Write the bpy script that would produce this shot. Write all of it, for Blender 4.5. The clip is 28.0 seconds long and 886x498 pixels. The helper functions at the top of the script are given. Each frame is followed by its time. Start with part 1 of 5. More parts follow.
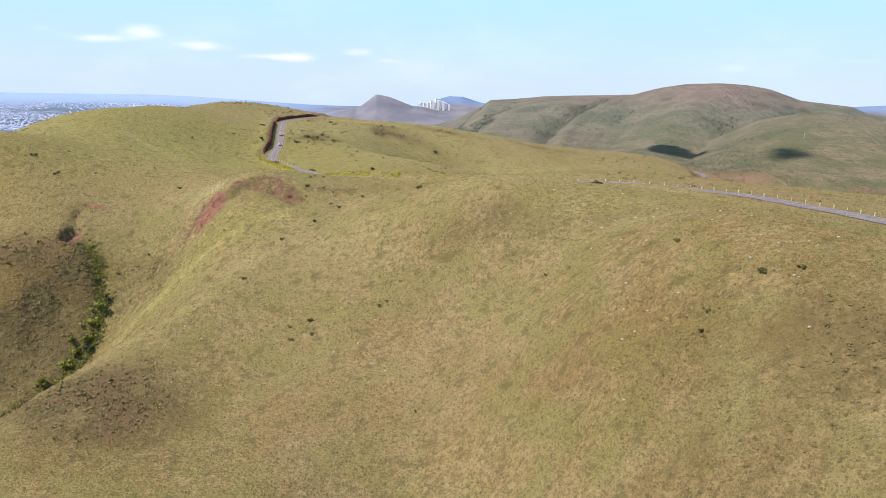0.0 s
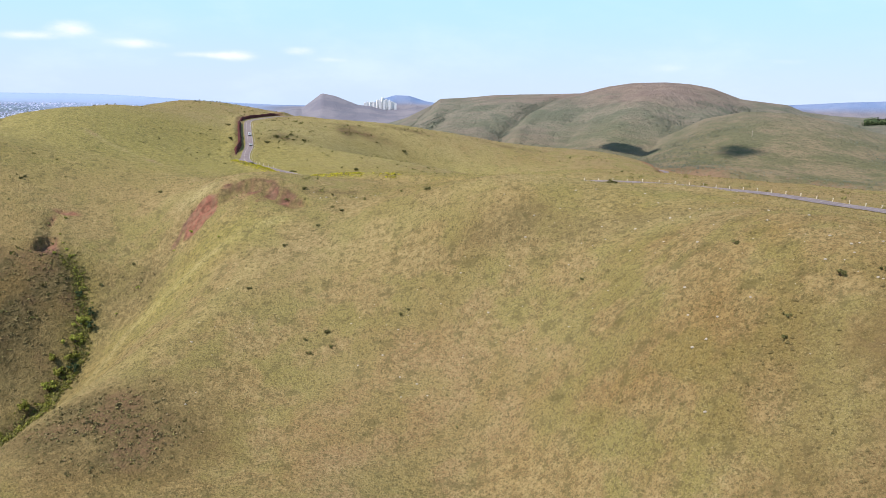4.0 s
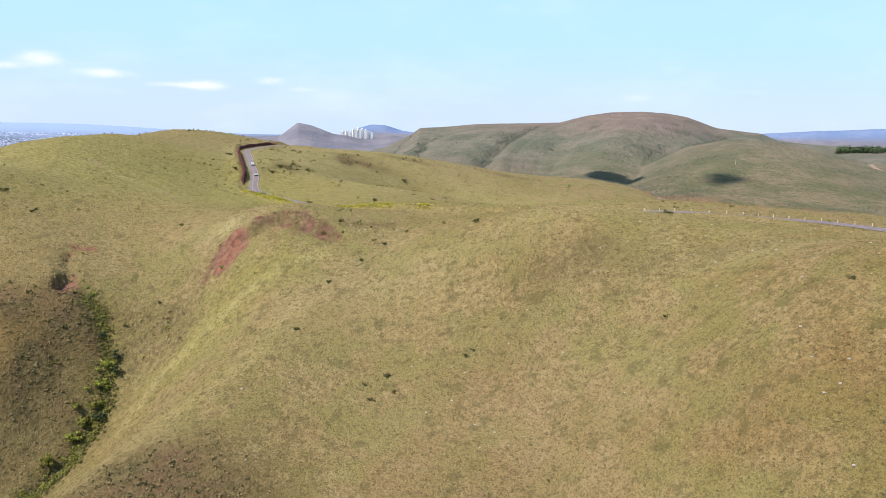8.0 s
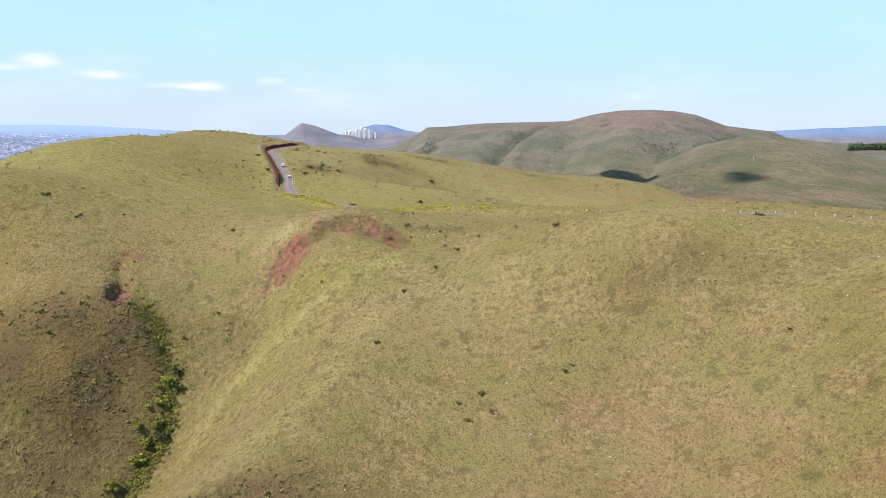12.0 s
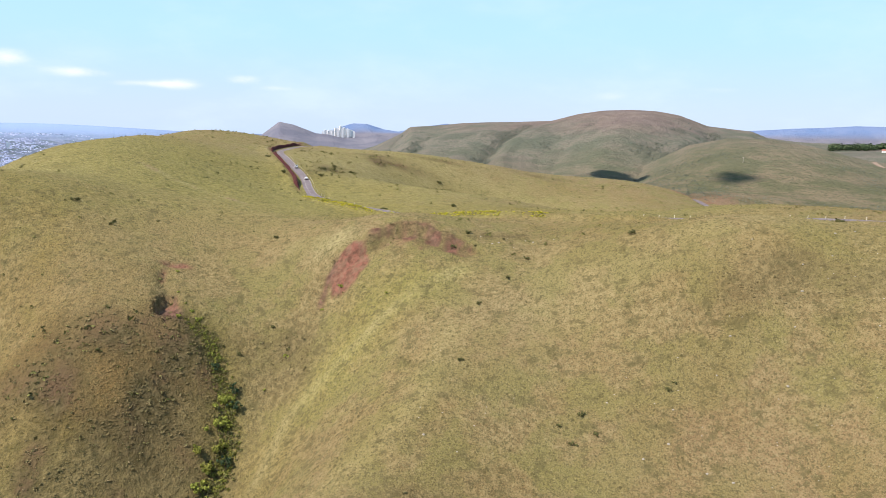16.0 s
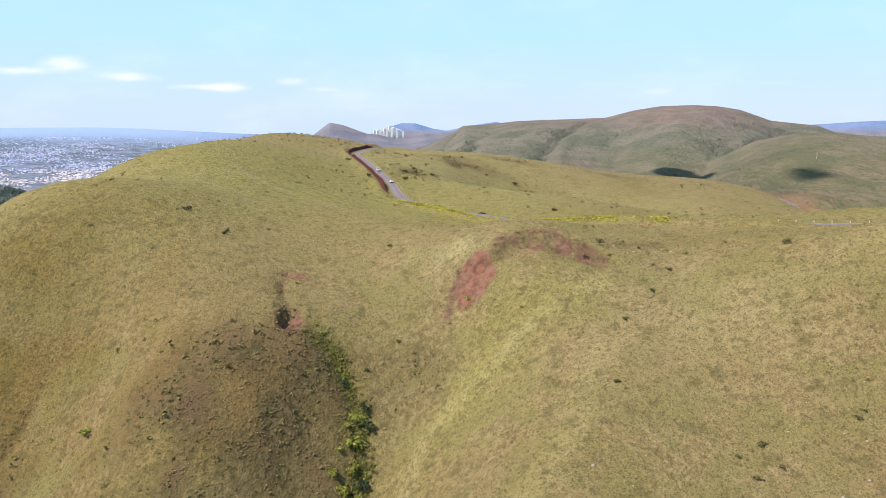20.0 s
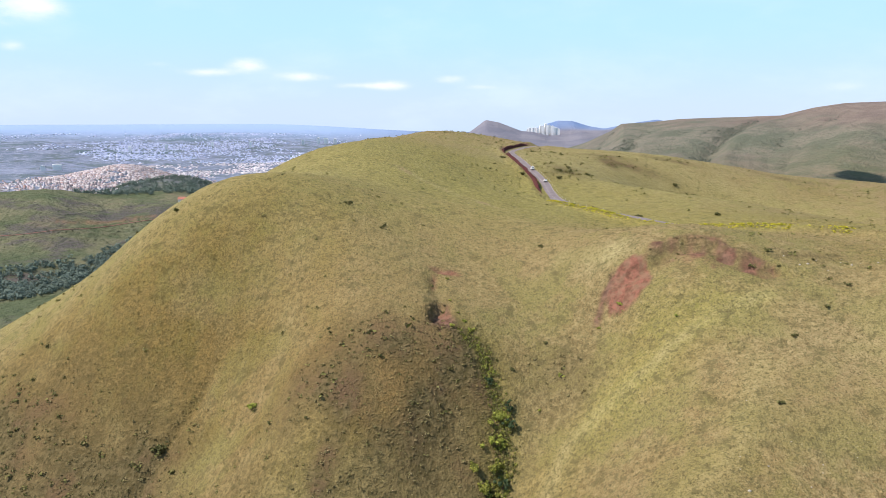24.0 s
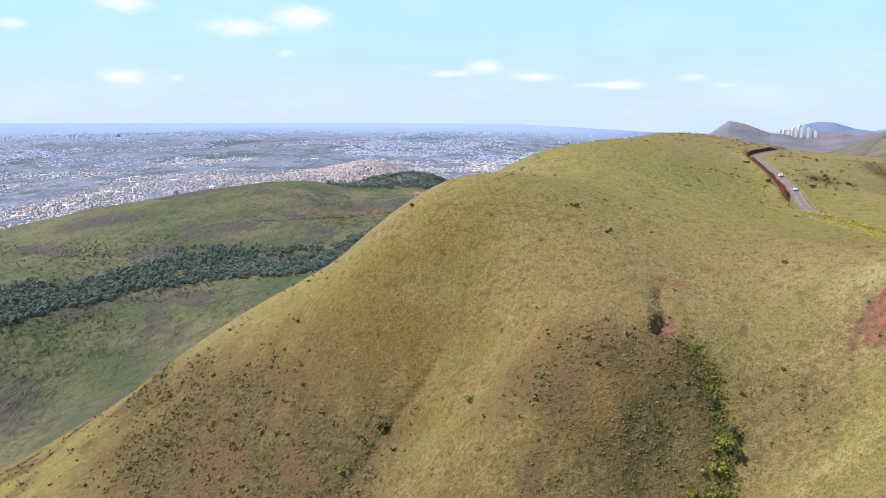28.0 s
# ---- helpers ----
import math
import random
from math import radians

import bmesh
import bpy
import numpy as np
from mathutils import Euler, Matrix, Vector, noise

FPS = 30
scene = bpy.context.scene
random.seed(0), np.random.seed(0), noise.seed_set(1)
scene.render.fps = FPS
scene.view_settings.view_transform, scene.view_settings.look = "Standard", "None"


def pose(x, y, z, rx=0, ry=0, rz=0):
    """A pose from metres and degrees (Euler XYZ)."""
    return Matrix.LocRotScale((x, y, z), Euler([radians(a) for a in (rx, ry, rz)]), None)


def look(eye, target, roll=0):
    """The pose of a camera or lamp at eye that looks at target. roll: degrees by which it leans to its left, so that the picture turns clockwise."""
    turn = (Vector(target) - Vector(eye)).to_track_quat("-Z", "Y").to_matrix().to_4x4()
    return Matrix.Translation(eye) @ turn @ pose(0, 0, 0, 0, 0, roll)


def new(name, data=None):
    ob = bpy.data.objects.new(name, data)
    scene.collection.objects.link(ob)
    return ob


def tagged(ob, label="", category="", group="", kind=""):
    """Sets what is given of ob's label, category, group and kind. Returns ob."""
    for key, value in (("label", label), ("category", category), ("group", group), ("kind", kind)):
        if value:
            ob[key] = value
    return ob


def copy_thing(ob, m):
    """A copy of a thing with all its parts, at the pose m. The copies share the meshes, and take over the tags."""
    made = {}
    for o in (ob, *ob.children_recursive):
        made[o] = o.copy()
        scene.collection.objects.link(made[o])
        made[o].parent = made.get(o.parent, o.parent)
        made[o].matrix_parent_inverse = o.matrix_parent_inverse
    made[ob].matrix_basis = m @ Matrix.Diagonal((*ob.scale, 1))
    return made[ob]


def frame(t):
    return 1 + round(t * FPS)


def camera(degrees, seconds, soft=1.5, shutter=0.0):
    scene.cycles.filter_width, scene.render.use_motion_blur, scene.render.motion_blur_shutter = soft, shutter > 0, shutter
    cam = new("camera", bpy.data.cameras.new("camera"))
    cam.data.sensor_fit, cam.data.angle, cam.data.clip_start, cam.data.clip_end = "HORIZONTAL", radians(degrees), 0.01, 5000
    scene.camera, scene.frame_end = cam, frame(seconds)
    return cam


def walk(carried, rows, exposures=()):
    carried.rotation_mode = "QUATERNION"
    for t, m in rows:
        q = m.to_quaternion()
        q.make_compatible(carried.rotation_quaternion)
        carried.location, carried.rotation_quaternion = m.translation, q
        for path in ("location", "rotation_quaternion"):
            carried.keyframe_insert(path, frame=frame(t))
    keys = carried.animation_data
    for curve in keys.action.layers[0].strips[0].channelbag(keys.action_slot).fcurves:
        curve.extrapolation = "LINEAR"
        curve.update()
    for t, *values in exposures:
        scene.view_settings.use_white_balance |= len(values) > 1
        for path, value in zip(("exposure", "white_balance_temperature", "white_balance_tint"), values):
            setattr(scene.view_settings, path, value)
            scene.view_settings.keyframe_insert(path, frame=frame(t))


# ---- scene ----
cam = camera(64.5, 28.0, soft=0.65)
PATH = [
    (0, (3.58, -3.68, 29.93), (4.85, 93.87, 7.96), 1.05),
    (0.5, (1.05, -2.35, 29.76), (2.22, 95.21, 7.80), 1.07),
    (1, (-1.53, -1.04, 29.61), (-0.43, 96.52, 7.67), 1.09),
    (1.5, (-4.16, 0.25, 29.46), (-2.93, 97.81, 7.52), 1.06),
    (2, (-6.86, 1.55, 29.33), (-3.94, 99.07, 7.39), 1.11),
    (2.5, (-9.61, 2.91, 29.20), (-5.06, 100.36, 7.22), 1.11),
    (3, (-12.39, 4.33, 29.09), (-6.44, 101.70, 7.13), 1.07),
    (3.5, (-15.20, 5.80, 28.99), (-7.65, 103.07, 7.03), 1.05),
    (5.5, (-26.50, 12.08, 28.66), (-14.63, 108.91, 6.69), 1.03),
    (6, (-29.40, 13.82, 28.55), (-17.00, 110.57, 6.52), 0.95),
    (6.5, (-32.34, 15.64, 28.43), (-19.54, 112.35, 6.42), 0.99),
    (7, (-35.30, 17.56, 28.29), (-22.48, 114.51, 7.38), 0.99),
    (7.5, (-38.23, 19.56, 28.14), (-25.39, 116.97, 9.53), 1.01),
    (8, (-41.06, 21.62, 27.98), (-28.26, 119.16, 10.03), 1.02),
    (8.5, (-43.80, 23.72, 27.82), (-31.03, 121.27, 9.88), 0.90),
    (9, (-46.47, 25.83, 27.66), (-33.72, 123.38, 9.68), 0.70),
    (9.5, (-49.09, 27.94, 27.52), (-36.37, 125.48, 9.54), 0.63),
    (10, (-51.70, 30.01, 27.40), (-38.97, 127.55, 9.43), 0.57),
    (10.5, (-54.29, 32.02, 27.31), (-41.55, 129.56, 9.32), 0.60),
    (11, (-56.90, 33.96, 27.27), (-44.21, 131.51, 9.27), 0.58),
    (11.5, (-59.56, 35.84, 27.26), (-46.86, 133.37, 9.23), 0.62),
    (12, (-62.31, 37.68, 27.27), (-49.61, 135.22, 9.25), 0.67),
    (12.5, (-65.15, 39.50, 27.31), (-52.50, 137.04, 9.28), 0.70),
    (14.5, (-77.28, 46.63, 27.54), (-63.32, 143.99, 9.51), 0.74),
    (15, (-80.60, 48.56, 27.61), (-65.81, 145.79, 9.54), 0.81),
    (15.5, (-84.07, 50.56, 27.69), (-68.22, 147.62, 9.61), 0.81),
    (16, (-87.72, 52.64, 27.78), (-71.56, 149.65, 9.69), 0.86),
    (16.5, (-91.50, 54.82, 27.89), (-75.26, 151.81, 9.72), 0.92),
    (17, (-95.28, 57.07, 28.01), (-78.96, 154.02, 9.76), 0.96),
    (17.5, (-98.92, 59.32, 28.15), (-83.12, 156.34, 9.80), 0.86),
    (18, (-102.26, 61.47, 28.29), (-87.60, 158.69, 10.02), 0.62),
    (18.5, (-105.13, 63.41, 28.44), (-91.41, 160.78, 10.29), 0.37),
    (19, (-107.78, 65.23, 28.59), (-95.16, 162.74, 10.37), 0.23),
    (19.5, (-109.31, 66.32, 28.73), (-98.08, 164.00, 10.48), 0.10),
    (20, (-110.10, 67.04, 28.86), (-100.36, 164.86, 10.52), -0.04),
    (20.5, (-110.10, 67.04, 29.00), (-102.51, 165.03, 10.56), -0.14),
    (21, (-110.10, 67.04, 29.10), (-104.94, 165.19, 10.65), -0.19),
    (21.5, (-110.10, 67.05, 29.19), (-107.70, 165.30, 10.74), -0.19),
    (23.5, (-110.10, 67.05, 29.44), (-118.38, 164.96, 10.83), -0.02),
    (24, (-110.11, 67.06, 29.52), (-121.69, 164.61, 10.83), -0.00),
    (24.5, (-110.11, 67.06, 29.59), (-124.99, 164.15, 10.86), -0.01),
    (25, (-110.11, 67.06, 29.67), (-128.75, 163.50, 10.91), 0.02),
    (25.5, (-110.11, 67.06, 29.74), (-132.54, 162.69, 10.99), 0.02),
    (26, (-110.11, 67.06, 29.82), (-136.10, 161.79, 11.06), 0.01),
    (26.5, (-110.11, 67.07, 29.89), (-140.21, 160.57, 11.14), 0.01),
    (27, (-110.11, 67.07, 29.97), (-144.43, 159.11, 11.23), 0.13),
    (27.5, (-110.11, 67.07, 30.04), (-148.56, 157.46, 11.29), 0.18),
    (28, (-110.12, 67.07, 30.12), (-151.88, 155.98, 11.38), 0.15),
]
walk(cam, [(t, look(eye, target, roll)) for t, eye, target, roll in PATH])

# ---------------------------------------------------------------- light
SUN_TO = Vector((-0.56, -0.2, 0.80)).normalized()
sun_data = bpy.data.lights.new("sun", "SUN")
sun_data.energy, sun_data.angle, sun_data.color = 4.45, radians(0.6), (1.0, 0.885, 0.82)
sun = new("sun", sun_data)
sun.matrix_world = look((0, 0, 900), Vector((0, 0, 900)) - SUN_TO)
scene.view_settings.exposure = 0.65


def direction(az, el):
    """A unit vector from azimuth (degrees to the left of +y) and elevation."""
    a, e = radians(az), radians(el)
    return (-math.sin(a) * math.cos(e), math.cos(a) * math.cos(e), math.sin(e))


class Nodes:
    """Short ways to wire a node tree."""

    def __init__(self, tree):
        self.tree = tree
        tree.nodes.clear()

    def add(self, kind, **values):
        node = self.tree.nodes.new(kind)
        for key, value in values.items():
            setattr(node, key, value)
        return node

    def link(self, source, target):
        self.tree.links.new(source, target)

    def put(self, socket, value):
        if hasattr(value, "links"):
            self.link(value, socket)
        elif isinstance(value, tuple) and len(value) == 3 and socket.type == "RGBA":
            socket.default_value = (*value, 1.0)
        else:
            socket.default_value = value

    def math(self, op, a, b=0.0, c=0.0, clamp=False):
        node = self.add("ShaderNodeMath", operation=op, use_clamp=clamp)
        for socket, value in zip(node.inputs, (a, b, c)):
            self.put(socket, value)
        return node.outputs[0]

    def mix(self, fac, a, b, blend="MIX"):
        node = self.add("ShaderNodeMix", data_type="RGBA", blend_type=blend)
        self.put(node.inputs[0], fac)
        self.put(node.inputs[6], a)
        self.put(node.inputs[7], b)
        return node.outputs[2]

    def noise(self, vector, scale, detail=3.0, rough=0.55):
        node = self.add("ShaderNodeTexNoise")
        self.put(node.inputs["Vector"], vector)
        self.put(node.inputs["Scale"], scale)
        self.put(node.inputs["Detail"], detail)
        self.put(node.inputs["Roughness"], rough)
        return node.outputs[0]

    def ramp(self, value, low, high, a=0.0, b=1.0):
        node = self.add("ShaderNodeMapRange", interpolation_type="SMOOTHSTEP")
        for socket, v in zip(node.inputs, (value, low, high, a, b)):
            self.put(socket, v)
        return node.outputs[0]

    def dot(self, vector, other):
        node = self.add("ShaderNodeVectorMath", operation="DOT_PRODUCT")
        self.put(node.inputs[0], vector)
        node.inputs[1].default_value = other
        return node.outputs["Value"]


world = bpy.data.worlds.new("sky")
scene.world = world
world.use_nodes = True
w = Nodes(world.node_tree)
sky = w.add("ShaderNodeTexSky", sky_type="NISHITA", sun_disc=False)
sky.sun_elevation = math.asin(SUN_TO.z)
sky.sun_rotation = math.atan2(SUN_TO.x, SUN_TO.y)
sky.altitude, sky.air_density, sky.dust_density, sky.ozone_density = 1300.0, 1.0, 0.6, 2.0
coord = w.add("ShaderNodeTexCoord").outputs["Generated"]
flat = w.add("ShaderNodeVectorMath", operation="MULTIPLY")
w.put(flat.inputs[0], coord)
flat.inputs[1].default_value = (1.0, 1.0, 2.6)
puffs = w.noise(flat.outputs[0], 15.0, 8.0, 0.62)
wisps = w.noise(flat.outputs[0], 5.0, 5.0, 0.6)
# fair-weather clouds: azimuth, elevation, width, height in degrees, thickness
CLOUDS = [
    (21.8, 3.75, 1.5, 0.6, 1.0), (24.9, 3.2, 2.2, 0.35, 0.7), (17.6, 2.95, 2.4, 0.4, 0.8), (11.0, 2.35, 1.6, 0.45, 0.8), (13.6, 2.3, 2.4, 0.25, 0.5),
    (6.2, 2.8, 1.4, 0.4, 0.7), (3.7, 2.2, 1.8, 0.25, 0.5), (-22.1, 2.0, 2.0, 0.4, 0.4), (-30.1, 2.5, 1.8, 0.3, 0.35), (28.2, 3.7, 1.3, 0.3, 0.4),
    (36.2, 7.4, 2.6, 0.85, 1.0), (40.3, 6.4, 3.4, 0.75, 1.0), (48.8, 7.7, 2.4, 0.7, 0.9), (49.2, 2.75, 1.7, 0.6, 1.0), (45.4, 2.7, 0.7, 0.35, 0.7),
    (37.4, 4.6, 0.9, 0.4, 0.6), (55.9, 6.0, 1.3, 0.4, 0.9), (75.0, 7.0, 5.0, 1.2, 0.9), (100.0, 9.0, 6.0, 1.4, 0.9), (150.0, 8.0, 6.0, 1.3, 0.9),
    (-70.0, 8.0, 5.0, 1.2, 0.9), (-120.0, 10.0, 6.0, 1.5, 0.9),
]
cover = None
for az, el, wide, high, thick in CLOUDS:
    c = direction(az, el)
    across = (math.cos(radians(az)), math.sin(radians(az)), 0.0)
    u = w.math("DIVIDE", w.dot(coord, across), radians(wide) * 1.0)
    v = w.math("DIVIDE", w.math("SUBTRACT", w.dot(coord, (0, 0, 1)), c[2]), radians(high) * 0.95)
    d = w.math("ADD", w.math("MULTIPLY", u, u), w.math("MULTIPLY", v, v))
    facing = w.math("GREATER_THAN", w.dot(coord, c), 0.5)
    blob = w.math("MULTIPLY", w.math("MULTIPLY", w.math("POWER", 2.718, w.math("MULTIPLY", d, -1.0)), facing), thick)
    cover = blob if cover is None else w.math("ADD", cover, blob)
cover = w.ramp(w.math("ADD", w.math("MULTIPLY", cover, 0.8), w.math("MULTIPLY", w.math("SUBTRACT", puffs, 0.5), w.math("ADD", w.math("MULTIPLY", cover, 1.6), 0.25))), 0.1, 1.0)
height = w.dot(coord, (0, 0, 1))
veil = w.math("MULTIPLY", w.ramp(wisps, 0.42, 0.8), w.ramp(height, 0.0, 0.12, 0.4, 0.22))
low_haze = w.ramp(height, 0.0, 0.13, 1.0, 0.0)
thin = w.mix(low_haze, (4.25, 6.75, 8.9), (5.0, 6.25, 8.6))
tint = w.mix(w.ramp(height, 0.1, 0.5, 0.9, 0.35), sky.outputs[0], thin)
tint = w.mix(veil, tint, (6.8, 7.9, 8.9))
tint = w.mix(w.math("MULTIPLY", cover, 0.8), tint, (8.6, 8.6, 9.2))
back = w.add("ShaderNodeBackground")
w.put(back.inputs["Color"], tint)
back.inputs["Strength"].default_value = 0.085
w.link(back.outputs[0], w.add("ShaderNodeOutputWorld").inputs[0])


# ---------------------------------------------------------------- shape of the land
def step(a, b, x):
    u = np.clip((x - a) / (b - a), 0.0, 1.0)
    return u * u * (3 - 2 * u)


def value_noise(x, y, seed=0):
    """Smooth noise in 0..1 on a unit lattice."""
    xi, yi = np.floor(x).astype(np.int64), np.floor(y).astype(np.int64)
    fx, fy = x - xi, y - yi
    fx, fy = fx * fx * (3 - 2 * fx), fy * fy * (3 - 2 * fy)

    def corner(i, j):
        n = (i * 374761393 + j * 668265263 + seed * 974634777) & 0x7FFFFFFF
        n = ((n ^ (n >> 13)) * 1274126177) & 0x7FFFFFFF
        return ((n ^ (n >> 16)) & 0xFFFF) / 65535.0

    a, b = corner(xi, yi), corner(xi + 1, yi)
    c, d = corner(xi, yi + 1), corner(xi + 1, yi + 1)
    return (a * (1 - fx) + b * fx) * (1 - fy) + (c * (1 - fx) + d * fx) * fy


def fbm(x, y, scale, octaves=4, seed=0):
    """Layered noise about 0, in -1..1; scale is the size of its largest waves in metres."""
    total, power, size = 0.0, 1.0, 1.0 / scale
    for k in range(octaves):
        total = total + power * (2 * value_noise(x * size + 17.3 * k, y * size - 9.1 * k, seed + k) - 1)
        power, size = power * 0.5, size * 2.03
    return total / 1.9


def along(x, y, line, reach=45.0):
    """Distance to a polyline within reach (else a large one), how far along it (metres), and the side (positive: to its left)."""
    x, y = np.asarray(x, float), np.asarray(y, float)
    best, where, side = np.full(x.shape, 1e3), np.zeros(x.shape), np.zeros(x.shape)
    run = 0.0
    p = np.array([q[:2] for q in line])
    near = np.nonzero((x > p[:, 0].min() - reach) & (x < p[:, 0].max() + reach) & (y > p[:, 1].min() - reach) & (y < p[:, 1].max() + reach))[0]
    bx, by = x[near], y[near]
    d0, w0, s0 = best[near], where[near], side[near]
    for (ax, ay), (cx, cy) in zip(p, p[1:]):
        dx, dy = cx - ax, cy - ay
        size = math.hypot(dx, dy)
        k = np.nonzero((bx > min(ax, cx) - reach) & (bx < max(ax, cx) + reach) & (by > min(ay, cy) - reach) & (by < max(ay, cy) + reach))[0]
        if len(k):
            px, py = bx[k] - ax, by[k] - ay
            u = np.clip((px * dx + py * dy) / size**2, 0, 1)
            d = np.hypot(px - u * dx, py - u * dy)
            hit = d < d0[k]
            k, u, d = k[hit], u[hit], d[hit]
            d0[k], w0[k], s0[k] = d, run + u * size, np.sign(dx * py[hit] - dy * px[hit])
        run += size
    best[near], where[near], side[near] = d0, w0, s0
    return best, where, side


def smooth_line(line, spacing=3.0):
    """A Catmull-Rom curve through the corners of a line."""
    p = np.array([line[0], *line, line[-1]], float)
    out = []
    for a, b, c, d in zip(p, p[1:], p[2:], p[3:]):
        n = max(2, int(np.linalg.norm(c[:2] - b[:2]) / spacing))
        for u in np.arange(n) / n:
            out.append(0.5 * (2 * b + (c - a) * u + (2 * a - 5 * b + 4 * c - d) * u**2 + (3 * b - a - 3 * c + d) * u**3))
    return [tuple(q) for q in [*out, p[-1]]]


# swells of the hills: knoll heights fitted to the camera's view, rows from the south
BROAD = (-450, 0, 180, 150.0, [
    [45.77, 28.58, 68.84, 104.47, 79.44, 60.57],
    [65.72, 26.69, 16.02, 71.20, 32.30],
    [36.96, 0.60, 59.21, 86.02, 38.15, 97.70],
    [97.69, 57.67, 42.30, 27.45, 63.65],
    [41.02, 53.20, 48.76, 24.53, 9.19, 63.96],
    [31.43, 87.96, 69.44, 118.50, 65.40],
])
MIDDLE = (-260, 320, 85, 66.0, [
    [34.23, -35.00, 19.65, 25.23, -7.27, 1.20, 3.14],
    [46.26, 37.88, -7.81, -0.98, 12.76, 3.06, 6.04],
    [-17.40, 13.42, -29.47, 16.73, -1.77, 1.45, 12.47],
    [20.65, 26.08, 28.42, -9.95, 22.36, 3.83, 8.05],
    [-2.97, -8.68, 5.25, -16.23, -6.42, 0.17, 8.82],
    [15.39, 6.17, 20.71, 24.10, -2.27, 6.06, 1.94],
    [-19.87, 21.75, 5.95, -8.09, 11.05, 5.82, 10.87],
])
CLOSE = (-230, 90, 42, 34.0, [
    [0.17, 3.38, -4.45, 13.26, -10.90, 6.54, -9.67, -8.62, 9.44],
    [-2.72, 4.73, 7.72, -13.41, 34.95, -48.00, 31.95, 1.30],
    [0.74, 7.06, -19.23, 29.39, -23.23, 2.26, -4.37, -7.22, 1.68],
    [1.36, 2.55, -32.40, 51.99, -9.62, 1.08, 15.55, 2.26],
    [14.31, -20.25, 64.01, -41.15, -7.81, 13.22, 5.68, -3.98, 4.50],
    [5.65, 23.77, -9.62, 38.15, 5.97, -6.55, 3.88, 4.19],
    [28.27, 24.90, 11.47, 7.23, -16.47, 9.30, -3.19, 2.74, 2.03],
])
UPPER = (-300, 290, 72, 54.0, [
    [24.50, -13.87, -2.34, 6.36, -4.83, 1.23, 1.47, 0.59],
    [-17.15, 15.79, 4.13, -6.64, -3.39, -0.49, -0.32, -0.02],
    [-0.46, 7.19, -21.54, -3.85, 11.01, 0.52, -0.14, -0.02],
    [-0.73, 7.38, 6.65, 18.79, 0.54, -0.22, 0.11, 0.03],
    [0.61, 9.79, -18.31, -8.29, -18.95, -4.23, 1.54, 1.14],
    [-1.62, 4.60, -0.70, 16.07, 0.41, 2.49, 5.71, 1.68],
    [-4.43, 21.32, 3.35, -16.91, 2.95, 4.61, 0.18, 2.00],
    [1.07, 3.75, 6.66, 5.10, -3.29, -1.57, -0.74, 0.61],
])
FINE = (-236, 96, 36, 27.0, [
    [0.00, 0.00, 0.02, 0.72, 2.91, -0.19, -0.32, -4.60, -3.49, 1.16],
    [0.00, 0.04, 0.60, 6.03, 4.95, -5.17, 6.86, -2.20, 1.01, -4.39],
    [0.01, 0.33, 1.18, 1.64, 0.86, -4.69, 8.94, -2.95, 8.72, 1.15],
    [0.63, 4.96, 2.64, -5.01, -4.83, 3.34, -5.48, -9.70, -1.43, 0.52],
    [0.30, 1.13, 2.28, -1.71, 0.10, 1.70, -3.97, 14.28, 3.87, -2.25],
    [2.11, -3.44, 8.60, -4.11, 10.86, -4.37, 2.84, -9.72, -0.99, 0.33],
    [10.11, 6.32, -6.11, 0.59, -4.48, 0.45, -4.32, 4.81, 3.54, 0.74],
])
TINY = (-172, 202, 20, 15.0, [
    [0.50, 3.68, 2.60, -0.39],
    [1.78, -0.80, -3.71, 0.18],
    [1.33, 0.62, 1.57, -0.80],
    [-2.91, -4.04, 5.39, -0.33],
    [2.55, 0.38, -1.66, -0.54],
])
FLOOR = -287.420


def knolls(x, y, swell):
    x0, y0, gap, radius, rows = swell
    z = 0.0
    for j, row in enumerate(rows):
        cy = y0 + j * gap * 0.87
        fy = np.exp(-0.5 * ((y - cy) / radius) ** 2)
        for i, tall in enumerate(row):
            z = z + tall * fy * np.exp(-0.5 * ((x - x0 - (i + 0.5 * (j % 2)) * gap) / radius) ** 2)
    return z


# the park road over the ridge (x, y, z), from its bend under the summit to the edge of the plateau
ROAD = smooth_line([(-88, 735, -2.0), (-99, 700, 2.4), (-108, 670, 3.6), (-116, 635, 3.5), (-121.5, 607, 3.0), (-122.5, 588, 2.6), (-119.5, 565, 1.6), (-115, 540, 0.2), (-109.5, 510, -2.6),
                    (-104.5, 485, -5.0), (-100.5, 462, -7.6), (-98.5, 440, -9.8), (-95, 420, -11.6), (-88, 404, -12.5), (-78, 390, -12.9), (-66, 368, -12.6), (-48, 338, -11.6), (-12, 303, -6.4), (30, 274, -4.4),
                    (64, 255, -2.0), (80, 244, -1.4), (90, 226, -0.4), (98, 205, 0.8), (104, 184, 1.2), (106, 160, 2.4), (108, 120, 3.4), (112, 60, 0.0)])
ROAD_FAR = smooth_line([(140, 800, -60), (205, 752, -50), (252, 722, -47), (266, 694, -45.5), (262, 660, -47), (250, 625, -48.5), (238, 570, -49), (225, 500, -44)])
GULLY = [(-138, 279), (-136, 268), (-132, 257), (-127, 253), (-122, 250), (-119, 244), (-116, 237), (-115, 229), (-118, 218), (-126, 200), (-140, 178), (-160, 140), (-180, 80)]
RILL = [(-196, 268), (-203, 252), (-210, 242), (-213, 232), (-218, 220), (-226, 200)]
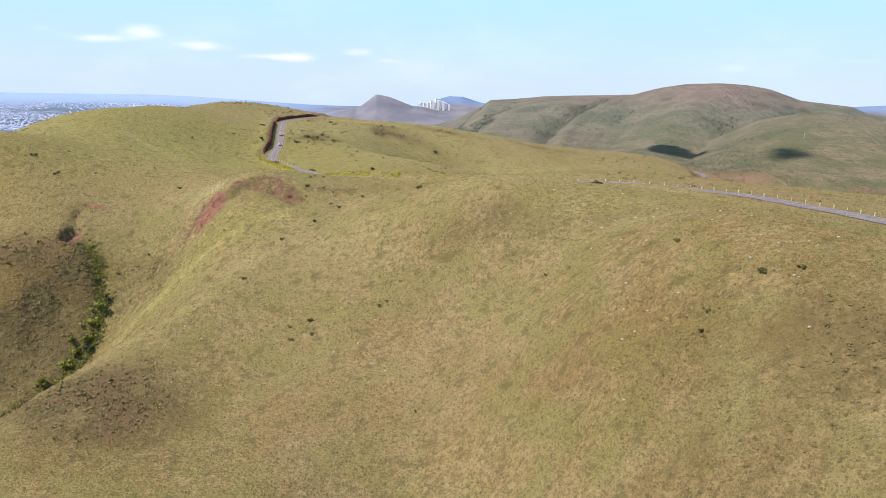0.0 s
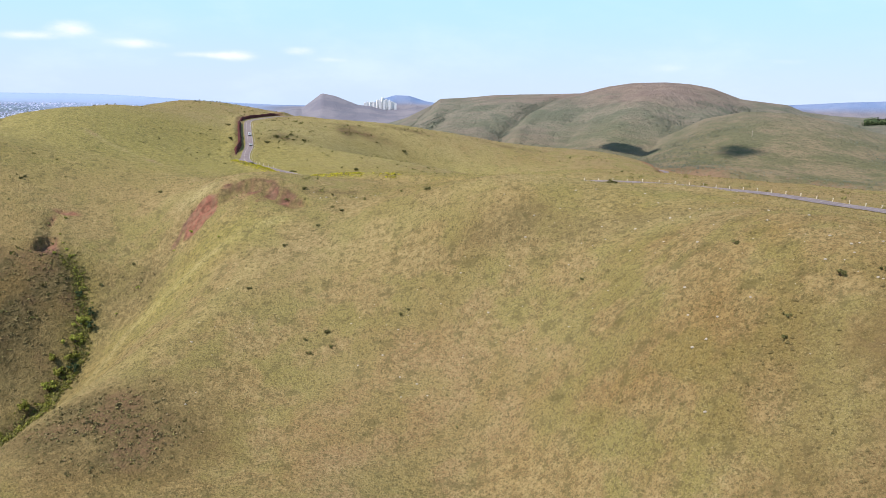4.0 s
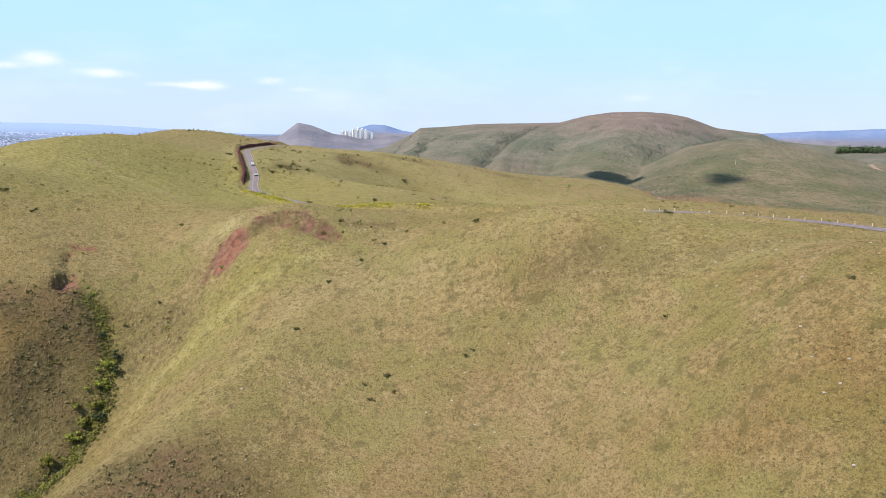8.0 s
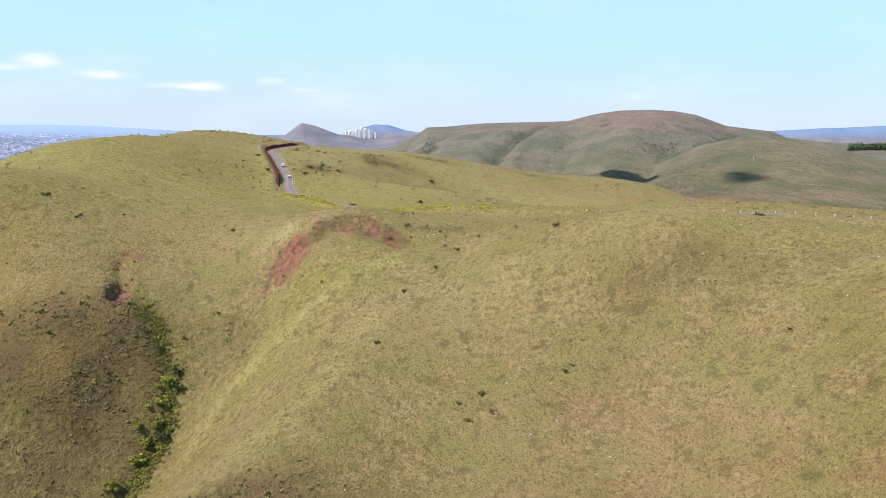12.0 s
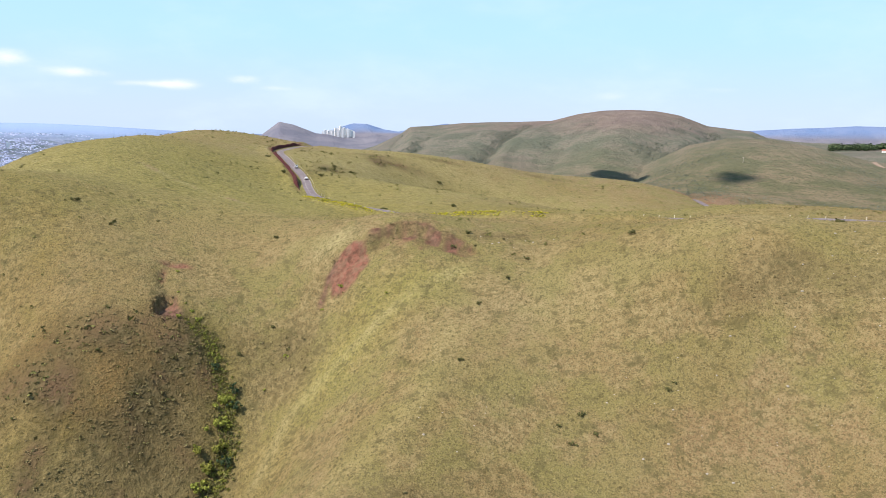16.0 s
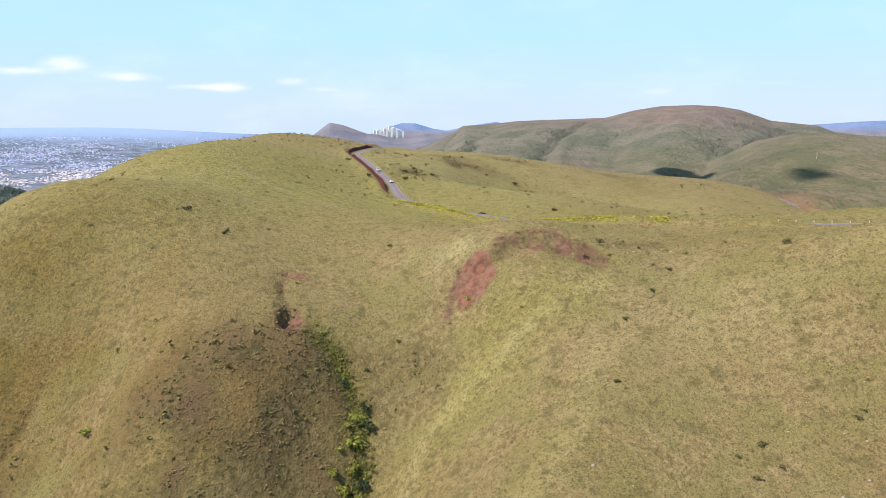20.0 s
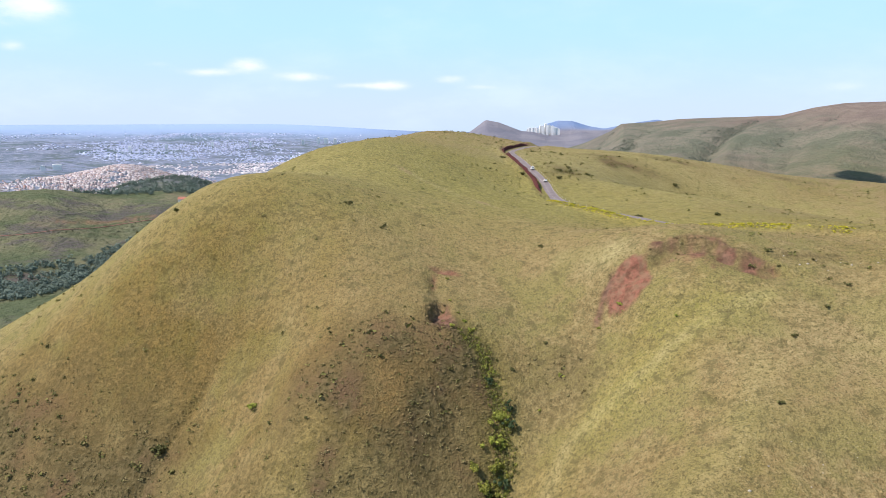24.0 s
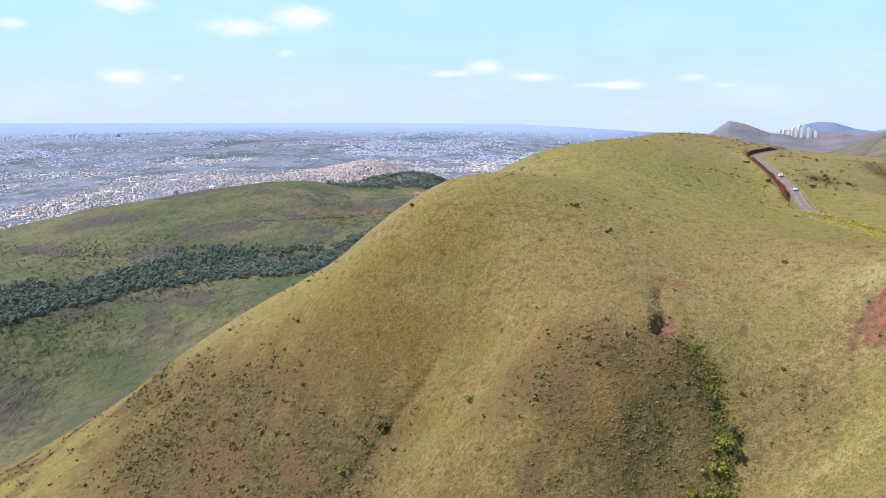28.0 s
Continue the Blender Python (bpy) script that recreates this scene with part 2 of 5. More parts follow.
SPUR = [(-50, 244), (-63, 238.5), (-72.5, 236.5), (-79.4, 233.5), (-90, 231), (-99, 228), (-106, 213)]
SLUMP = [(-88, 261), (-83, 265.5), (-78, 266.5), (-73.3, 268.3), (-68.5, 269.9), (-61.9, 268.7), (-56.8, 267), (-53.7, 262), (-47.6, 257.5)]
SPUR_LOW = [(-58, 222), (-66, 203), (-78, 191), (-88, 184), (-100, 172)]

# skylines as seen from the camera's way: azimuth to the left of +y and elevation, degrees
RANGE = [(-60, -0.9), (-50, -1.1), (-39.3, -1.29), (-37, -1.21), (-35.2, -1.14), (-33.4, -0.92), (-32.3, -0.46), (-30.7, -0.29), (-29.2, -0.11), (-27.1, 0.65), (-25.5, 0.92),
         (-23.8, 1.02), (-21.3, 0.95), (-19.6, 0.7), (-17.4, 0.1), (-15.2, 0.02), (-12.5, -0.07), (-10.3, -0.25), (-8, -0.51), (-6.2, -0.63), (-5.5, -1.18), (-3.5, -2.2), (0, -3.6), (8, -5.0)]
FRONT_HILL = [(-55, -3.4), (-44, -3.0), (-39.4, -2.36), (-38.1, -2.03), (-36.4, -1.62), (-33.4, -1.08), (-30.4, -1.08), (-27.7, -1.66), (-25.7, -2.71), (-22.9, -4.25), (-19, -6.0)]
PEAKS = [(16, -2.6), (10, -2.3), (6.7, -1.58), (5.84, -1.44), (5.4, -1.48), (4.5, -0.81), (3.86, -0.32), (2.8, -0.52), (1.0, -1.2), (0.1, -1.27), (-1.24, -1.57), (-2.6, -1.5),
         (-3.7, -1.21), (-5.3, -1.41), (-7.1, -1.83), (-9, -2.4), (-14, -3.0)]
BLUE = [(9, -1.9), (3, -1.7), (1, -1.42), (-0.8, -0.72), (-1.9, -0.39), (-3, -0.42), (-4.4, -0.84), (-5.5, -1.0), (-6.7, -0.76), (-8, -0.51), (-9.4, -0.31), (-10.8, -0.55), (-12.6, -0.5),
        (-20, -0.9), (-29, -0.75), (-33.4, -0.39), (-35.2, -0.23), (-37, -0.15), (-39.2, 0.0), (-46, -0.1), (-60, -0.3), (-75, -0.8)]
VALE_EDGE = [(12, -6.4), (26, -6.06), (29, -5.92), (33.6, -5.88), (37.2, -5.24), (42.4, -5.48), (46.5, -6.0), (52.4, -6.57), (55.6, -7.17), (57.7, -7.61), (66, -8.4), (80, -9.0)]
KNOLL = [(22, -6.2), (25, -5.5), (27.2, -4.7), (29, -4.5), (31.3, -4.8), (33.1, -5.3), (36, -5.8), (40, -6.4)]
EYE_X, EYE_Y, EYE_Z = -70.0, 45.0, 29.0


def skyline(az, rows):
    a = np.array(sorted(rows))
    return np.interp(az, a[:, 0], a[:, 1])


def ravines(az, r, rolling):
    """Spurs and ravines that run slantwise down the range: 1 on a spur, 0 in a ravine."""
    u = az + 7.5 * np.clip((r - 1080) / 1220, 0, 1) + 1.1 * rolling
    big = np.abs(2 * value_noise(u * 0.27, 0 * u + 3.0, 31) - 1)
    small = np.abs(2 * value_noise(u * 0.75, r / 900.0, 37) - 1)
    return np.clip(0.84 * big + 0.16 * small, 0, 1)


def far_land(x, y):
    """The country round the hill: valley, ranges and the basin with the city."""
    az = np.degrees(np.arctan2(-(x - EYE_X), y - EYE_Y))
    r = np.hypot(x - EYE_X, y - EYE_Y)
    up = lambda el, far: EYE_Z + far * np.tan(np.radians(el))
    left = step(6, 22, az)
    rolling = fbm(x, y, 420, 5, 5)
    # basin to the north-west: meadows, their edge, a plain bent up to the camera's horizon
    edge = skyline(az, VALE_EDGE)
    meadow = -136 + 15 * rolling + 4 * fbm(x, y, 90, 3, 14) + (up(edge, 1320) + 136) * step(900, 1320, r)
    u = np.clip((r - 1450) / 3450.0, 0, 1)
    angle = (edge - 0.9) + (-0.62 - edge + 0.9) * u**0.72
    plain = up(angle, r) + 5 * rolling * (1 - u)
    west = meadow * (1 - step(1330, 1500, r)) + plain * step(1330, 1500, r)
    hump = np.exp(-(((az - 31.8) / 4.0) ** 2) - ((r - 2000) / 170) ** 2) + 0.4 * np.exp(-(((az - 47) / 5.0) ** 2) - ((r - 1850) / 150) ** 2)
    west = west + 53 * hump
    # valley and ranges to the north-east
    valley = -66 - 34 * step(900, 1500, r) + 14 * rolling + 3 * fbm(x, y, 70, 3, 16)
    deep = up(-2.9 + 1.6 * step(3600, 4900, r), r)
    low = np.where(r < 1700, valley, valley + (deep - valley) * step(1700, 3300, r))
    rib = ravines(az, r, rolling)
    rise = step(1080, 2250, r) ** 0.8
    crest = up(skyline(az, RANGE) - 0.1 * step(-6, -14, az), 2300) + 1.5 * fbm(x, y, 90, 3, 8)
    ridge = low + (crest - low) * rise * (1 - 0.75 * step(2350, 3000, r))
    ridge = ridge - (34 * (1 - rib) - 7 * fbm(x, y, 140, 3, 33)) * np.sin(np.pi * np.clip((r - 1080) / 1180, 0, 1)) ** 1.0 * step(8, 0, az)
    hill = up(skyline(az, FRONT_HILL), 1480) + 1.2 * fbm(x, y, 70, 3, 9)
    front = low + (hill - low) * np.exp(-(((r - 1480) / np.where(r < 1480, 300, 170)) ** 2)) - 9 * (1 - rib) * step(1100, 1400, r) * step(1500, 1430, r)
    east = np.maximum(np.maximum(low, ridge), np.where(az < -18, front, -999))
    z = east * (1 - left) + west * left
    knoll = up(skyline(az, KNOLL), 1500) + 3 * fbm(x, y, 60, 3, 15)
    z = z + (np.maximum(knoll, z) - z) * np.exp(-(((r - 1500) / 120) ** 2)) * step(22, 25, az) * step(39, 36, az)
    peaks = up(skyline(az, PEAKS), 4400) - 46 * (1 - rib) * np.clip(np.abs(r - 4400) / 300, 0, 1)
    band = np.exp(-(((r - 4400) / np.where(r < 4400, 480, 90)) ** 2)) * step(18, 10, az) * step(-15, -8, az)
    z = z + (np.maximum(peaks, z) - z) * band
    district = up(-1.72, 4590) - 14 * np.abs(az + 0.65)
    z = np.maximum(z, district - 0.6 * np.abs(r - 4590))
    blue = up(skyline(az, BLUE), 4840)
    band = np.exp(-(((r - 4840) / 110) ** 2)) * step(10, 4, az)
    return z + (np.maximum(blue, z) - z) * band


def near_land(x, y):
    z = FLOOR + knolls(x, y, BROAD) + knolls(x, y, MIDDLE) + knolls(x, y, CLOSE) + knolls(x, y, UPPER) + knolls(x, y, FINE) + knolls(x, y, TINY)
    # water-cut gully with a flat, bushy bottom, a rill further west, and the two pale crests of the spur
    d, s, _ = along(x, y, GULLY)
    z = z - 1.5 * np.exp(-((d / 2.6) ** 2)) * step(0, 14, s)
    d, s, _ = along(x, y, RILL)
    z = z - 1.5 * np.exp(-((d / 1.8) ** 2)) * step(0, 20, s)
    d, s, _ = along(x, y, SPUR)
    z = z + 1.3 * np.exp(-((d / 4.0) ** 2)) * step(0, 12, s)
    d, s, _ = along(x, y, SPUR_LOW)
    z = z + 1.0 * np.exp(-((d / 5) ** 2)) * step(0, 10, s)
    # head scarp of the slump, hollowed below its arch, and the slip under its western end
    d, s, side = along(x, y, SLUMP)
    z = z - 3.4 * step(0.5, 3.5, d) * np.exp(-((d / 7.0) ** 2)) * (side < 0) * step(4, 14, s)
    z = z + 1.2 * np.exp(-(((x + 78) / 7) ** 2 + ((y - 268) / 5) ** 2)) - 2.2 * np.exp(-(((x + 87) / 5) ** 2 + ((y - 257) / 7) ** 2))
    for px, py, deep, rx, ry in ((-133.6, 258.2, 4.2, 3.4, 4.6), (-135.6, 277.8, 2.0, 3.4, 1.0), (-137.0, 271.0, 0.9, 0.8, 4.0), (-132.6, 252.6, 1.2, 0.8, 3.0)):
        d = np.hypot((x - px) / rx, (y - py) / ry) + 0.55 * fbm(x, y, 2.6, 3, 21)
        z = z - deep * (1 - step(0.75, 1.1, d)) * np.clip(0.55 - 0.5 * (x - px) / rx, 0.1, 1.0)
    # broken ground in the slump
    torn = np.exp(-(((along(x, y, SLUMP)[0]) / 5.0) ** 2))
    z = z + torn * (1.15 * fbm(x, y, 3.4, 3, 22) + 0.6 * fbm(x, y, 1.8, 2, 23))
    # hummocks
    z = z + 0.55 * fbm(x, y, 16, 3, 2) + 0.22 * fbm(x, y, 3.2, 2, 3)
    for line, half, fill in ((ROAD, 3.7, 5.0), (ROAD_FAR, 3.2, 14.0)):
        p = np.array(line)
        box = (x > p[:, 0].min() - 30) & (x < p[:, 0].max() + 30) & (y > p[:, 1].min() - 30) & (y < p[:, 1].max() + 30)
        if not np.any(box):
            continue
        bx, by = np.atleast_1d(x)[box], np.atleast_1d(y)[box]
        d, s, side = along(bx, by, line)
        run = np.r_[0, np.cumsum(np.hypot(*np.diff(p[:, :2], axis=0).T))]
        bed = np.interp(s, run, p[:, 2]) - 0.12
        keep = step(half, half + fill, d)
        lip = 1.5 * np.exp(-(((d - 8) / 4) ** 2)) * (line is ROAD) * step(20, 50, s) * step(330, 310, s) * (side < 0)
        lip = lip + (1.1 + step(36, 4, bx)) * np.exp(-(((d - 7) / 2.4) ** 2)) * (line is ROAD) * step(318, 345, s) * step(100, 84, bx) * (side < 0)
        z = np.atleast_1d(z)
        z[box] = bed + (z[box] - bed) * keep + lip
    return z


def land(x, y):
    """Height of the ground."""
    x, y = np.asarray(x, float), np.asarray(y, float)
    shape = x.shape
    x, y = x.ravel(), y.ravel()
    az = np.degrees(np.arctan2(-(x - EYE_X), y - EYE_Y))
    r = np.hypot(x - EYE_X, y - EYE_Y)
    begin = 760 - 260 * step(8, 30, az)
    away = step(begin, begin + 230, r) * np.where(np.abs(az) < 100, 1, 1)
    z = np.empty_like(x)
    near = away < 1
    z[near] = near_land(x[near], y[near]) * (1 - away[near])
    far = away > 0
    z[far] = np.where(near, z, 0)[far] + far_land(x[far], y[far]) * away[far]
    return z.reshape(shape)


# ---------------------------------------------------------------- materials
def material(name, rough=0.9, spec=0.2, metal=0.0):
    m = bpy.data.materials.new(name)
    m.use_nodes = True
    n = Nodes(m.node_tree)
    shader = n.add("ShaderNodeBsdfPrincipled")
    shader.inputs["Roughness"].default_value = rough
    shader.inputs["Specular IOR Level"].default_value = spec
    shader.inputs["Metallic"].default_value = metal
    n.link(shader.outputs[0], n.add("ShaderNodeOutputMaterial").inputs[0])
    return m, n, shader


def bump(n, shader, height, strength, distance):
    node = n.add("ShaderNodeBump")
    node.inputs["Strength"].default_value, node.inputs["Distance"].default_value = strength, distance
    n.put(node.inputs["Height"], height)
    n.link(node.outputs[0], shader.inputs["Normal"])


def paint(name, color, rough=0.5, spec=0.4, metal=0.0, grime=0.25, scale=3.0):
    """A painted or plain surface with a little dirt."""
    m, n, s = material(name, rough, spec, metal)
    p = n.add("ShaderNodeTexCoord").outputs["Object"]
    dirt = n.ramp(n.noise(p, scale, 4), 0.4, 0.75)
    n.put(s.inputs["Base Color"], n.mix(n.math("MULTIPLY", dirt, grime), color, tuple(c * 0.45 for c in color)))
    return m


def varied(name, colors, rough=0.9, spec=0.15, fleck=0.0, scale=1.0):
    """One of several colours for each loose piece of a joined mesh, with flecks."""
    m, n, s = material(name, rough, spec)
    pick = n.add("ShaderNodeNewGeometry").outputs["Random Per Island"]
    ramp = n.add("ShaderNodeValToRGB")
    while len(ramp.color_ramp.elements) < len(colors):
        ramp.color_ramp.elements.new(0.5)
    for k, (e, c) in enumerate(zip(ramp.color_ramp.elements, colors)):
        e.position, e.color = k / max(1, len(colors) - 1), (*c, 1)
    n.put(ramp.inputs[0], pick)
    color = ramp.outputs[0]
    if fleck:
        p = n.add("ShaderNodeTexCoord").outputs["Object"]
        f = n.noise(p, scale, 3)
        color = n.mix(n.math("MULTIPLY", n.ramp(f, 0.35, 0.7), fleck), color, (0.02, 0.03, 0.012))
    n.put(s.inputs["Base Color"], color)
    return m


def ground_material(name, tuft=False):
    """Grass, brush, bare earth, moor and plain, by the ground's own cover, with haze painted in by distance; tufts take
    the same colours, each a little lighter or darker.
    """
    m, n, s = material(name, 0.95, 0.06)
    p = n.add("ShaderNodeTexCoord").outputs["Object"]
    kinds = {}
    for layer in ("cover_a", "cover_b"):
        split = n.add("ShaderNodeSeparateColor")
        node = n.add("ShaderNodeAttribute", attribute_name=layer)
        n.link(node.outputs["Color"], split.inputs[0])
        kinds[layer] = [*split.outputs, node.outputs["Alpha"]]
    soil, lush, dry, straw = kinds["cover_a"]
    scrub, plain, hazy_basin, vale = kinds["cover_b"]
    blades = n.noise(p, 2.3, 4, 0.65)
    tufts = n.noise(p, 0.62, 4, 0.6)
    patches = n.noise(p, 0.07, 4, 0.6)
    regions = n.noise(p, 0.012, 3, 0.55)
    grass = n.mix(n.ramp(tufts, 0.35, 0.68), (0.176, 0.128, 0.058), (0.278, 0.214, 0.104))
    grass = n.mix(n.ramp(patches, 0.44, 0.6), grass, (0.186, 0.162, 0.06))
    grass = n.mix(n.math("MULTIPLY", n.ramp(regions, 0.42, 0.66), 0.6), grass, (0.23, 0.152, 0.084))
    green = n.mix(n.ramp(tufts, 0.35, 0.65), (0.158, 0.146, 0.038), (0.272, 0.238, 0.072))
    grass = n.mix(lush, grass, green)
    grass = n.mix(n.math("MULTIPLY", straw, n.ramp(tufts, 0.3, 0.6, 0.55, 1.0)), grass, (0.345, 0.3, 0.15))
    grass = n.mix(n.ramp(blades, 0.46, 0.66, 0.0, 0.7), grass, (0.08, 0.068, 0.03))
    grass = n.mix(n.ramp(n.noise(p, 0.95, 3, 0.6), 0.52, 0.66, 0.0, 0.7), grass, (0.095, 0.084, 0.036))
    grass = n.mix(n.ramp(n.noise(p, 4.2, 3, 0.6), 0.5, 0.66, 0.0, 0.5), grass, (0.32, 0.275, 0.14))
    grass = n.mix(n.ramp(n.noise(p, 1.35, 3, 0.55), 0.58, 0.72, 0.0, 0.4), grass, (0.32, 0.275, 0.14))
    grass = n.mix(n.math("MULTIPLY", n.ramp(n.noise(p, 0.24, 5, 0.72), 0.52, 0.66), 0.65), grass, (0.1, 0.09, 0.038))
    grass = n.mix(n.math("MULTIPLY", dry, n.ramp(tufts, 0.25, 0.6, 0.6, 1.0)), grass, (0.78, 0.68, 0.54), "MULTIPLY")
    brush = n.mix(n.ramp(tufts, 0.38, 0.62), (0.066, 0.055, 0.025), (0.135, 0.106, 0.05))
    brush = n.mix(n.ramp(patches, 0.45, 0.65), brush, (0.125, 0.082, 0.046))
    color = n.mix(n.math("MULTIPLY", scrub, n.ramp(tufts, 0.3, 0.5, 0.65, 1.0)), grass, brush)
    earth = n.mix(n.ramp(tufts, 0.36, 0.66), (0.13, 0.058, 0.042), (0.25, 0.1, 0.075))
    earth = n.mix(n.ramp(blades, 0.5, 0.72, 0.0, 0.6), earth, (0.12, 0.09, 0.05))
    earth = n.mix(n.ramp(n.noise(p, 0.35, 4, 0.6), 0.42, 0.6, 0.0, 0.6), earth, (0.21, 0.135, 0.09))
    earth = n.mix(n.math("MULTIPLY", scrub, 0.85), earth, n.mix(n.ramp(tufts, 0.4, 0.6), (0.07, 0.042, 0.034), (0.15, 0.094, 0.07)))
    color = n.mix(soil, color, earth)
    moor = n.mix(n.ramp(n.noise(p, 0.011, 6, 0.62), 0.4, 0.6), (0.112, 0.122, 0.09), (0.172, 0.16, 0.126))
    moor = n.mix(n.ramp(n.noise(p, 0.05, 5, 0.65), 0.5, 0.7, 0.0, 0.7), moor, (0.1, 0.108, 0.084))
    moor = n.mix(n.ramp(n.noise(p, 0.2, 4, 0.65), 0.48, 0.66, 0.0, 0.7), moor, (0.085, 0.088, 0.06))
    high = n.add("ShaderNodeSeparateXYZ")
    n.put(high.inputs[0], p)
    heath = n.mix(n.ramp(n.noise(p, 0.02, 5, 0.65), 0.4, 0.65), (0.155, 0.118, 0.104), (0.215, 0.168, 0.14))
    top = n.math("ADD", high.outputs[2], n.math("MULTIPLY", n.math("SUBTRACT", n.noise(p, 0.006, 4, 0.6), 0.5), 110.0))
    moor = n.mix(n.ramp(top, -20.0, 42.0, 0.0, 0.85), moor, heath)
    moor = n.mix(n.ramp(n.noise(p, 0.0035, 4, 0.55), 0.5, 0.68, 0.0, 0.4), moor, (0.178, 0.142, 0.132))
    # The moor greys with distance; haze is put into its colour.
    reach = n.add("ShaderNodeVectorMath", operation="LENGTH")
    n.put(reach.inputs[0], p)
    slope = n.mix(n.ramp(n.noise(p, 0.014, 6, 0.65), 0.4, 0.6), (0.112, 0.112, 0.06), (0.185, 0.15, 0.094))
    slope = n.mix(n.ramp(n.noise(p, 0.19, 4, 0.65), 0.48, 0.66, 0.0, 0.7), slope, (0.075, 0.08, 0.042))
    moor = n.mix(n.ramp(reach.outputs["Value"], 1050.0, 1900.0), slope, moor)
    low = n.mix(n.ramp(n.noise(p, 0.011, 6, 0.62), 0.38, 0.62), (0.082, 0.1, 0.054), (0.142, 0.138, 0.084))
    low = n.mix(n.ramp(n.noise(p, 0.0065, 6, 0.66), 0.5, 0.6, 0.0, 0.85), low, (0.086, 0.076, 0.076))
    low = n.mix(n.ramp(n.noise(p, 0.16, 4, 0.65), 0.48, 0.66, 0.0, 0.6), low, (0.056, 0.072, 0.034))
    low = n.mix(n.ramp(n.noise(p, 0.009, 5, 0.6), 0.55, 0.68, 0.0, 0.6), low, (0.168, 0.142, 0.096))
    moor = n.mix(vale, moor, low)
    # Blue of distance haze is painted into the plain and the far hills.
    hazy_town = n.mix(n.ramp(n.noise(p, 0.005, 6, 0.65), 0.4, 0.6), (0.125, 0.16, 0.235), (0.2, 0.235, 0.345))
    hazy_town = n.mix(n.ramp(n.noise(p, 0.045, 3, 0.7), 0.5, 0.64, 0.0, 0.6), hazy_town, (0.38, 0.4, 0.52))
    hazy_town = n.mix(n.ramp(n.noise(p, 0.012, 4, 0.7), 0.52, 0.6, 0.0, 0.75), hazy_town, (0.075, 0.11, 0.12))
    hazy_town = n.mix(n.ramp(n.noise(p, 0.0022, 3, 0.6), 0.54, 0.6, 0.0, 0.85), hazy_town, (0.07, 0.115, 0.135))
    hazy_town = n.mix(n.ramp(hazy_basin, 0.8, 1.0), hazy_town, (0.27, 0.37, 0.56))
    hazed_hill = n.mix(n.ramp(n.noise(p, 0.006, 6, 0.6), 0.4, 0.6), (0.15, 0.152, 0.2), (0.2, 0.195, 0.235))
    hazier_hill = n.mix(n.ramp(n.noise(p, 0.006, 6, 0.6), 0.4, 0.6), (0.13, 0.195, 0.34), (0.16, 0.22, 0.36))
    hazed_hill = n.mix(n.ramp(hazy_basin, 0.87, 1.0), hazed_hill, hazier_hill)
    hazy_town = n.mix(vale, hazed_hill, hazy_town)
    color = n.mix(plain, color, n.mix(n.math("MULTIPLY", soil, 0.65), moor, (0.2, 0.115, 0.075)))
    color = n.mix(hazy_basin, color, hazy_town)
    if tuft:
        pick = n.add("ShaderNodeNewGeometry").outputs["Random Per Island"]
        color = n.mix(n.ramp(pick, 0.0, 0.7, 0.6, 0.0), color, (0.06, 0.052, 0.022))
        color = n.mix(n.ramp(pick, 0.8, 1.0, 0.0, 0.15), color, (0.28, 0.24, 0.12))
    n.put(s.inputs["Base Color"], color)
    relief = n.math("ADD", n.math("MULTIPLY", tufts, 1.0), n.math("MULTIPLY", blades, 0.5))
    if not tuft:
        coarse = n.math("MULTIPLY", n.math("MULTIPLY", n.noise(p, 0.05, 5, 0.65), plain), 14.0)
        bump(n, s, n.math("ADD", relief, coarse), 1.0, 0.8)
    return m


def asphalt_material():
    m, n, s = material("worn_asphalt", 0.85, 0.25)
    p = n.add("ShaderNodeTexCoord").outputs["Object"]
    c = n.mix(n.ramp(n.noise(p, 0.35, 4), 0.35, 0.7), (0.135, 0.112, 0.118), (0.195, 0.165, 0.17))
    c = n.mix(n.ramp(n.noise(p, 9.0, 2), 0.55, 0.8, 0, 0.4), c, (0.08, 0.07, 0.07))
    n.put(s.inputs["Base Color"], c)
    bump(n, s, n.noise(p, 14.0, 2), 0.3, 0.02)
    return m


def earth_material():
    m, n, s = material("red_earth", 0.95, 0.1)
    p = n.add("ShaderNodeTexCoord").outputs["Object"]
    c = n.mix(n.ramp(n.noise(p, 0.8, 5, 0.65), 0.35, 0.68), (0.05, 0.018, 0.018), (0.135, 0.042, 0.038))
    c = n.mix(n.ramp(n.noise(p, 0.25, 3), 0.56, 0.7, 0, 0.7), c, (0.05, 0.04, 0.025))
    n.put(s.inputs["Base Color"], c)
    bump(n, s, n.noise(p, 1.6, 5, 0.7), 0.9, 0.5)
    return m


GROUND = ground_material("hill_grass")
TUFT = ground_material("grass_tuft", True)
ASPHALT = asphalt_material()
EARTH = earth_material()
PALE_EARTH = paint("pale_earth", (0.27, 0.2, 0.15), 0.95, 0.1, grime=0.4, scale=0.1)
RED_TRACK = paint("red_track", (0.19, 0.1, 0.08), 0.95, 0.1, grime=0.4, scale=0.1)


